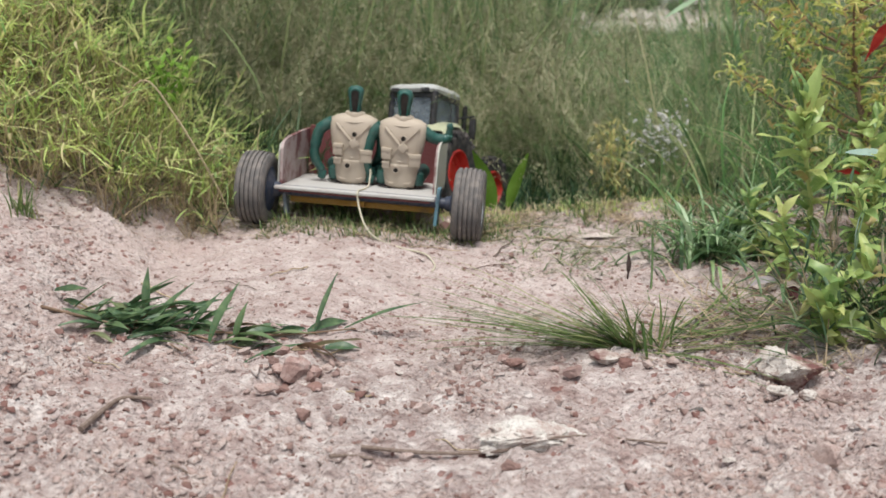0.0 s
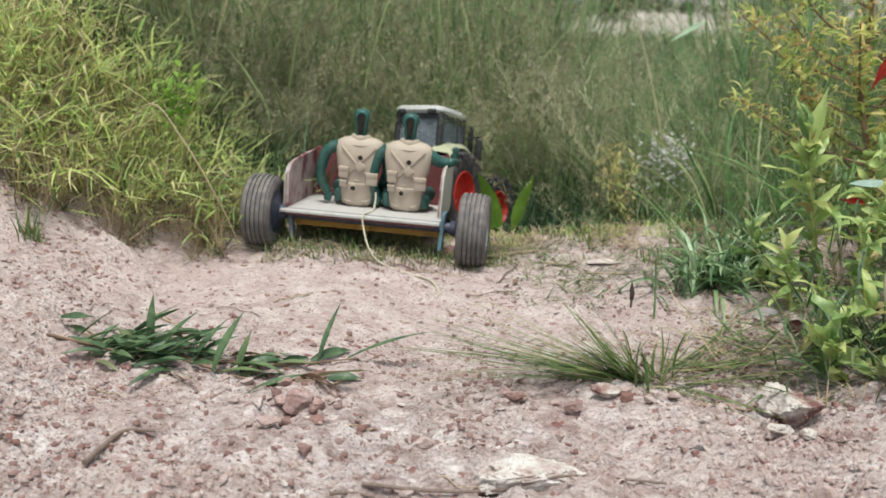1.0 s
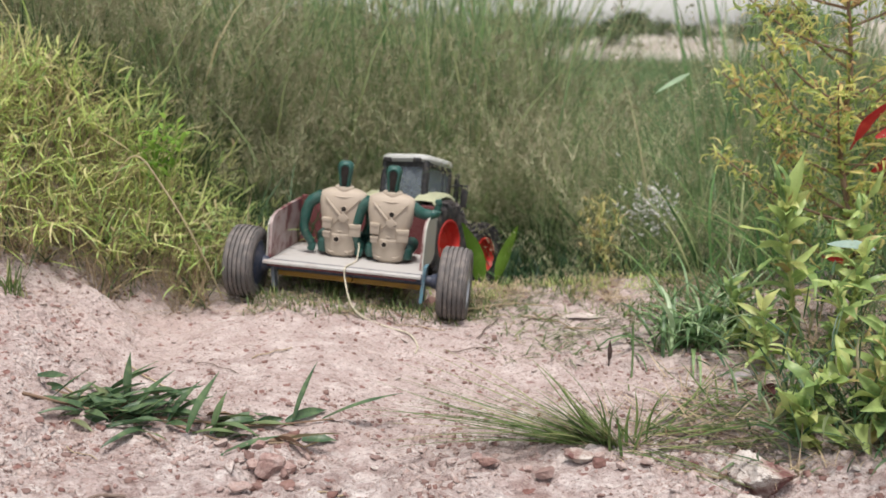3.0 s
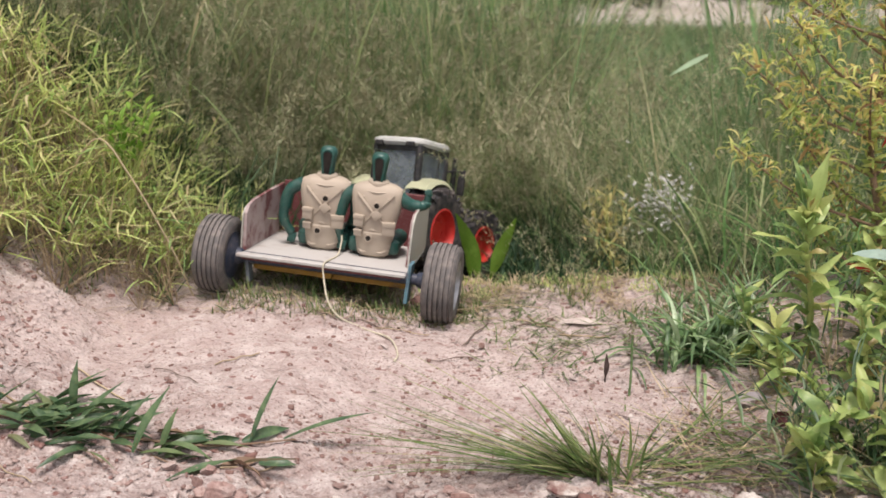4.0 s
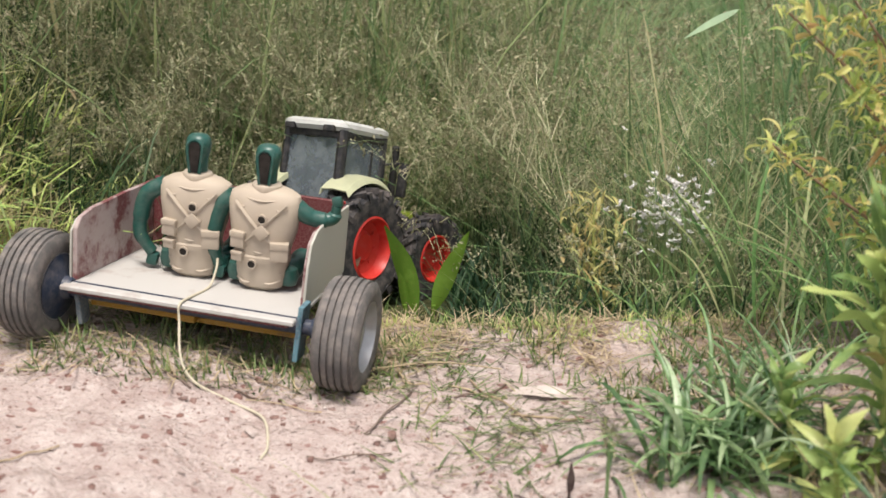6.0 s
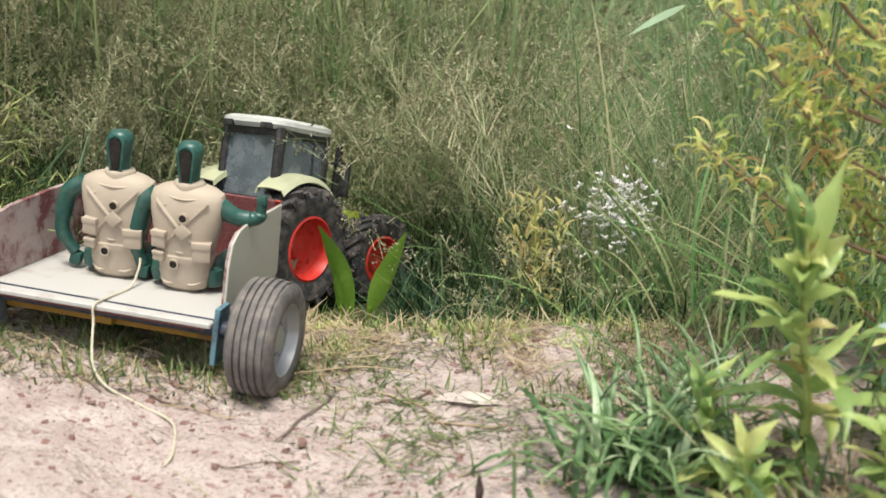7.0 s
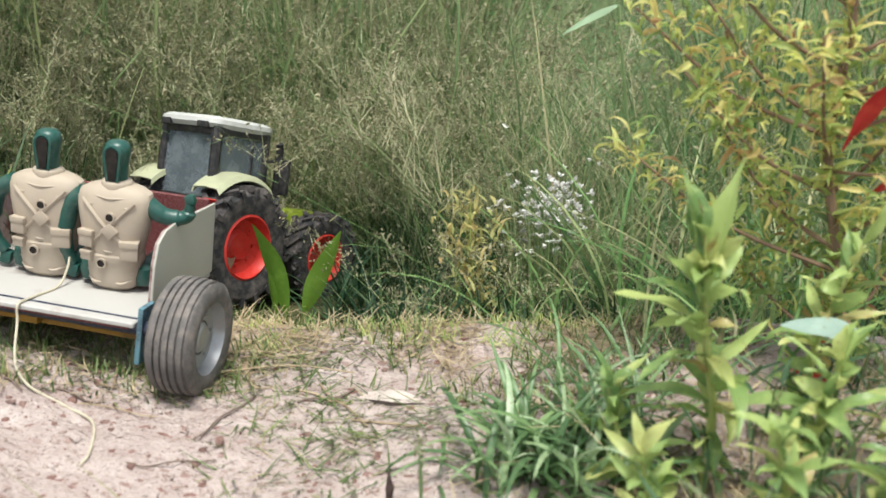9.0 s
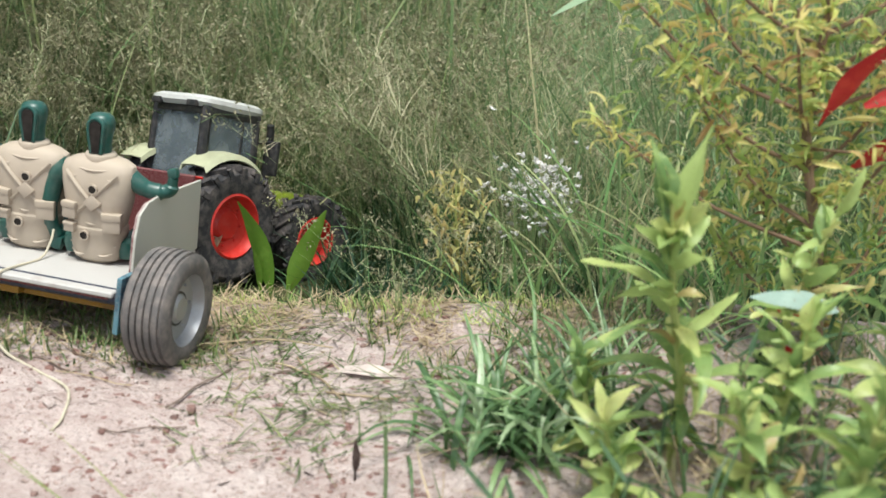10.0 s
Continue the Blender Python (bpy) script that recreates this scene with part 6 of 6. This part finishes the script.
for name, pts, r, material, label in (("twig", ((-0.058, 0.492), (-0.020, 0.488), (0.020, 0.482), (0.060, 0.486), (0.116, 0.490)), 0.0013, TWIG, "long thin grey twig lying on the soil"),
                                      ("dry_stalk", ((-0.218, 0.500), (-0.213, 0.520), (-0.204, 0.532), (-0.188, 0.539)), 0.0019, TWIG, "curved brown dry stalk lying on the soil"),
                                      ("twig", ((-0.075, 0.480), (-0.062, 0.484), (-0.050, 0.478)), 0.0013, TWIG, "short dark twig lying on the soil"),
                                      ("straw", ((-0.02, 0.842), (0.02, 0.838), (0.07, 0.846), (0.11, 0.845)), 0.0008, STRAW, "long dry straw stalk lying on the crest")):
    line = curve_points([(x, y, float(np.mean(height(x + 0.006 * np.arange(-2, 3), y + 0.004 * np.array([-1, 1, 0, -1, 1])))) + 0.0032) for x, y in pts], 6)
    tagged(part(name, tube(bmesh.new(), line, [r * (1 - 0.5 * k / len(line)) for k in range(len(line))], 7), material), label, name.split("_")[-1])


# ---- far shrubs beyond the sandy strip ----
def far_shrub(x, y, h, w):
    shrub = tagged(new("shrub"), "distant dark green leafy shrub at the field's edge", "shrub", "shrubs at the field's edge")
    shrub.location = (x, y, hgt(x, y) - 0.01)
    part("trunk", tube(bmesh.new(), curve_points([(0, 0, 0), (0.04 * w, 0, 0.2 * h), (0.0, 0, 0.55 * h)], 5), [0.03 * h] * 6 + [0.015 * h] * 5, 8), DARKSTEM, shrub)
    n = 900
    lumps = rng.normal(0, 1, (11, 3)) * np.array([w * 0.26, w * 0.2, h * 0.17]) + np.array([0, 0, 0.48 * h])
    c = lumps[rng.integers(0, 11, n)] + rng.normal(0, 1, (n, 3)) * np.array([w * 0.10, w * 0.10, h * 0.09])
    v, f = blades(c, rng.uniform(0, 6.28, n), rng.uniform(0, 2.5, n), 0.5, rng.uniform(0.08, 0.16, n) * h, 0.12 * h, 2, 0.2)
    tagged(raw("crown", v, f, CROWN, shrub), kind="stuff")


for k in range(44):
    far_shrub(-11 + 0.56 * k + rng.normal(0, 0.25), rng.uniform(15.5, 18.5), rng.uniform(0.30, 0.50) * (1.5 if k % 5 == 1 else 1.0), rng.uniform(0.9, 1.7))


# ---- stones and clods ----
def stone_mesh(size, rough=0.28, cuts=3, flat=0.7, seed=0):
    """An irregular angular lump."""
    r = np.random.default_rng(seed)
    bm = bmesh.new()
    bmesh.ops.create_icosphere(bm, subdivisions=cuts, radius=0.5)
    planes = r.normal(0, 1, (14, 3))
    planes /= np.linalg.norm(planes, axis=1, keepdims=True)
    off = r.uniform(0.20, 0.42, 14)
    for v in bm.verts:
        p = np.array(v.co)
        for nrm, d in zip(planes, off):
            over = p @ nrm - d
            if over > 0:
                p = p - nrm * over * 0.96
        q = Vector(p * 5 + seed)
        p = p * (1 + rough * 0.4 * noise.noise(q) + rough * 0.25 * noise.noise(q * 3.1) + rough * 0.2 * noise.noise(q * 7.3))
        v.co = Vector((p[0] * size[0], p[1] * size[1], p[2] * size[2] * flat))
    return bm


def stone(name, x, y, size, material, label, category="stone", cuts=3, seed=0, sink=0.12, rz=0.0, group="", rx=0.0):
    ob = part(name, stone_mesh(size, 0.45, cuts, 1.0, seed), material, None, smooth=cuts > 3)
    ob.matrix_world = pose(x, y, hgt(x, y) + (size[1] if rx > 45 else size[2]) * (0.5 - sink), rx, 0, rz)
    return tagged(ob, label, category, group)


stone("rock", 0.212, 0.566, (0.050, 0.040, 0.037), ROCK, "pale angular rock with a dark red side lying on the soil", "rock", 5, 23, 0.24, rz=160)
stone("stone", 0.100, 0.600, (0.022, 0.016, 0.014), ROCK, "small pale rounded stone on the soil", seed=2)
stone("stone", 0.114, 0.598, (0.012, 0.010, 0.009), CLOD, "small pinkish stone on the soil", seed=3)
stone("stone", -0.022, 0.532, (0.016, 0.012, 0.012), CLOD, "small brownish stone on the soil", seed=4)
stone("stone", 0.040, 0.585, (0.013, 0.010, 0.011), CLOD, "small pinkish stone on the soil", seed=6)
stone("dirt_clod", -0.108, 0.575, (0.028, 0.018, 0.019), CLOD, "crumbly lump of pink soil", "clod", seed=7)
stone("dirt_clod", -0.112, 0.560, (0.011, 0.010, 0.008), REDCLOD, "small dark red clod on the soil", "clod", seed=8)
stone("dirt_clod", -0.092, 0.558, (0.012, 0.010, 0.008), REDCLOD, "small dark red clod on the soil", "clod", seed=9)
stone("dirt_clod", -0.120, 0.548, (0.016, 0.012, 0.011), CLOD, "crumbly lump of pink soil", "clod", seed=19)
stone("stone", 0.198, 0.540, (0.017, 0.012, 0.010), ROCK, "small pale stone on the soil", seed=10)
stone("stone", 0.213, 0.535, (0.015, 0.010, 0.009), ROCK, "small pale stone on the soil", seed=11)
stone("stone", 0.210, 0.548, (0.010, 0.009, 0.008), REDCLOD, "small dark red stone on the soil", seed=12)
stone("stone", 0.230, 0.552, (0.012, 0.010, 0.009), CLOD, "small pinkish stone on the soil", seed=13)
stone("limestone_patch", 0.045, 0.494, (0.085, 0.044, 0.020), CHALK, "white chalky crust half sunk in the soil", seed=27, cuts=5, sink=0.36)
stone("stone", 0.202, 0.478, (0.022, 0.015, 0.018), CLOD, "rounded reddish stone on the soil", seed=15, sink=0.1)
stone("stone", -0.010, 0.440, (0.010, 0.008, 0.007), CLOD, "small brown pebble on the soil", seed=16)
stone("dirt_clod", -0.002, 0.860, (0.020, 0.014, 0.014), REDCLOD, "dark brown clod at the crest", "clod", seed=17)
stone("dirt_clod", 0.052, 0.765, (0.008, 0.007, 0.006), REDCLOD, "small red clod on the path", "clod", seed=18)

for k, (x, y, s_) in enumerate(((0.014, 0.588, 0.009), (0.038, 0.579, 0.014), (0.064, 0.583, 0.010), (0.063, 0.553, 0.009), (0.113, 0.593, 0.013), (0.126, 0.584, 0.010), (0.146, 0.596, 0.011), (-0.094, 0.517, 0.012), (-0.032, 0.487, 0.010), (0.193, 0.541, 0.010), (0.024, 0.470, 0.013), (0.087, 0.449, 0.012), (0.030, 0.590, 0.010), (0.075, 0.571, 0.016), (-0.060, 0.560, 0.008))):
    stone("dirt_clod", x, y, (s_, 0.7 * s_, 0.75 * s_), (CLOD, REDCLOD, CLOD)[k % 3], ("crumbly lump of pink soil", "dark red lump of soil on the path", "crumbly lump of pink soil")[k % 3], "clod", seed=90 + k, sink=0.15, group="clods on the path")
stone("pebble", 0.141, 0.521, (0.014, 0.006, 0.005), SLATE, "small smooth dark grey pebble on the soil", "pebble", cuts=4, seed=41)

# a crumbly group of clods beside the uprooted grass
r4 = np.random.default_rng(21)
for k in range(16):
    s_ = r4.uniform(0.006, 0.014)
    stone("dirt_clod", -0.112 + r4.normal(0, 0.020), 0.582 + r4.normal(0, 0.014), (s_, s_ * r4.uniform(0.6, 0.9), s_ * r4.uniform(0.5, 0.8)), (CLOD, REDCLOD, CLOD)[k % 3],
          ("crumbly lump of pink soil", "dark red clod among crumbled soil", "crumbly lump of pink soil")[k % 3], "clod", seed=60 + k, sink=0.22, rz=r4.uniform(0, 360), group="clods on the path")

# loose clods that can be counted
kinds = [part("dirt_clod", stone_mesh((1, 1, 0.75), 0.75, 2, 1.0, 30 + k), (CLOD, REDCLOD, CLOD, CLOD, REDCLOD, CHALK)[k], None, smooth=False) for k in range(6)]
names = ("pinkish clod of soil on the path", "dark red clod of soil on the path", "pinkish clod of soil on the path", "crumbly clod of soil on the path", "dark red clod of soil on the path", "pale pebble on the path")
for k in range(264):
    x, y = r4.uniform(-0.42, 0.30), (r4.uniform(0.36, 0.66) if k % 3 else r4.uniform(0.66, 0.90))
    s_ = 0.003 + 0.0075 * r4.random() ** 2.2 if y < 0.66 else 0.0028 + 0.0055 * r4.random() ** 2
    m = pose(x, y, hgt(x, y) + 0.16 * s_, r4.uniform(-25, 25), r4.uniform(-25, 25), r4.choice((0, 180)) + r4.normal(0, 22)) @ Matrix.Diagonal((s_ * r4.uniform(0.9, 1.5), s_ * r4.uniform(0.45, 0.75), s_ * r4.uniform(0.5, 0.85), 1))
    src = kinds[k % 6]
    ob = src if k < 6 else src.copy()
    if k >= 6:
        scene.collection.objects.link(ob)
    ob.matrix_world = m
    tagged(ob, names[k % 6], "clod", "clods on the path")

# crumbs too many to count: flat, angular and half sunk
n = 90000
x, y = r4.uniform(-0.46, 0.46, n), 0.36 + 0.54 * r4.random(n) ** 1.25
clump_ = 1.3 * value_noise(x * 11 + 5, y * 11) + 0.9 * value_noise(x * 40, y * 40) + 0.6 * (0.58 - y)
keep = clump_ > r4.uniform(-0.35, 0.55, n)
x, y = x[keep], y[keep]
n = len(x)
s = (0.0005 + 0.0021 * r4.random(n) ** 5) * np.where(y > 0.64, 0.6, 1.0)
# boxy chips with every corner pushed about
base = np.array([[-1, -1, -1], [1, -1, -1], [1, 1, -1], [-1, 1, -1], [-1, -1, 1], [1, -1, 1], [1, 1, 1], [-1, 1, 1]], float)
quad = np.array([[4, 5, 6, 7], [0, 1, 5, 4], [1, 2, 6, 5], [2, 3, 7, 6], [3, 0, 4, 7]])
v = base[None] * (1 + r4.uniform(-0.55, 0.35, (n, 8, 3))) * np.stack([r4.uniform(0.7, 1.6, n), r4.uniform(0.6, 1.1, n), r4.uniform(0.35, 0.8, n)], -1)[:, None] * s[:, None, None]
v[..., 2] += v[..., 0] * r4.normal(0, 0.35, n)[:, None] + v[..., 1] * r4.normal(0, 0.35, n)[:, None]
a = r4.uniform(0, 6.28, n)
ca, sa = np.cos(a)[:, None], np.sin(a)[:, None]
v = np.stack([v[..., 0] * ca - v[..., 1] * sa + x[:, None], 0.6 * (v[..., 0] * sa + v[..., 1] * ca) + y[:, None], v[..., 2] + (height(x, y) + 0.15 * s)[:, None]], -1)
crumbs = raw("soil_crumbs", v.reshape(-1, 3), (np.arange(n)[:, None, None] * 8 + quad[None]).reshape(-1, 4), CLOD, smooth=False)
tagged(crumbs, "fine pink and red soil crumbs and grit scattered over the path", "gravel", kind="stuff")

# small dark red crumbs lying singly on the trodden part
n = 13000
x, y = r4.uniform(-0.40, 0.30, n), 0.40 + 0.48 * r4.random(n) ** 1.3
keep = value_noise(x * 16 + 1, y * 22) + 0.7 * value_noise(x * 60, y * 60) > r4.uniform(-0.15, 0.5, n)
x, y = x[keep], y[keep]
n = len(x)
s = (0.0004 + 0.0019 * r4.random(n) ** 5) * np.where(y > 0.64, 0.75, 1.0)
v = base[None] * (1 + r4.uniform(-0.65, 0.35, (n, 8, 3))) * np.stack([r4.uniform(0.8, 1.5, n), r4.uniform(0.6, 1.0, n), r4.uniform(0.6, 1.0, n)], -1)[:, None] * s[:, None, None]
v = v + np.stack([x, y, height(x, y) + 0.25 * s], -1)[:, None]
red_crumbs = raw("soil_crumbs", v.reshape(-1, 3), (np.arange(n)[:, None, None] * 8 + quad[None]).reshape(-1, 4), REDCLOD, smooth=False)
tagged(red_crumbs, "small dark red crumbs of soil lying on the path", "gravel", kind="stuff")

# rounded lumps of soil, half sunk, thick in the loose ground and on the heap below the bank
shapes = []
for k in range(6):
    bm = stone_mesh((1, 0.8, 0.7), 0.8, 1, 1.0, 150 + k)
    shapes.append(np.array([v.co for v in bm.verts]))
    lump_faces = np.array([[v.index for v in f.verts] for f in bm.faces])
    bm.free()
n = 5200
x, y = r4.uniform(-0.45, 0.33, n), 0.37 + 0.30 * r4.random(n)
heap = np.arange(n) % 5 == 0
x, y = np.where(heap, r4.uniform(-0.46, -0.27, n), x), np.where(heap, r4.uniform(0.66, 0.81, n), y)
keep = heap | (1.2 * value_noise(x * 14 + 2, y * 18) + 0.8 * value_noise(x * 45, y * 45) > r4.uniform(-0.30, 0.45, n))
x, y, heap = x[keep], y[keep], heap[keep]
n = len(x)
s = 0.0022 + 0.0050 * r4.random(n) ** 3.2
a = r4.uniform(0, 6.28, n)
ca, sa = np.cos(a)[:, None], np.sin(a)[:, None]
v = np.stack([shapes[k % 6] for k in range(n)]) * s[:, None, None]
v = np.stack([v[..., 0] * ca - v[..., 1] * sa + x[:, None], v[..., 0] * sa + v[..., 1] * ca + y[:, None], v[..., 2] + (height(x, y) + 0.05 * s)[:, None]], -1)
lumps = raw("soil_lumps", v.reshape(-1, 3), (np.arange(n)[:, None, None] * v.shape[1] + lump_faces[None]).reshape(-1, 3), CLOD, smooth=False)
tagged(lumps, "crumbly pale pink lumps of loose soil", "gravel", kind="stuff")

# withered brown grass lying tangled in the wild grass
mounds = np.stack([rng.uniform(0.16, 0.42, 14), rng.uniform(1.06, 1.34, 14)], -1)
xy = clumped(1500, mounds, 0.030, 0.030, back)
grass("withered_grass", xy, (0.08, 0.20), (0.0009, 0.0022), (0.2, 1.2), (0.3, 1.5), WITHERED, "withered grey-brown grass tangled in the green", segs=6, sink=0.004)
# lighter mixed grass leaning out before the dark hollow beside the path
xy = scatter(1500, 0.105, 0.36, 0.935, 1.03, lambda x, y: value_noise(x * 26 + 5, y * 26) > -0.15)
grass("mixed_grass", xy, (0.035, 0.105), (0.0009, 0.0022), (0.1, 1.2), (0.2, 1.5), TALLGRASS, "light green grass leaning out behind the crest", segs=5)
xy = scatter(60, 0.12, 0.34, 0.95, 1.04)
seed_grass("seed_head_grass", xy, (0.05, 0.13), (0.010, 0.028), 14, 5, 0.0017, "low wild grass with tan seed heads beside the path", 0.5, 0.0009)
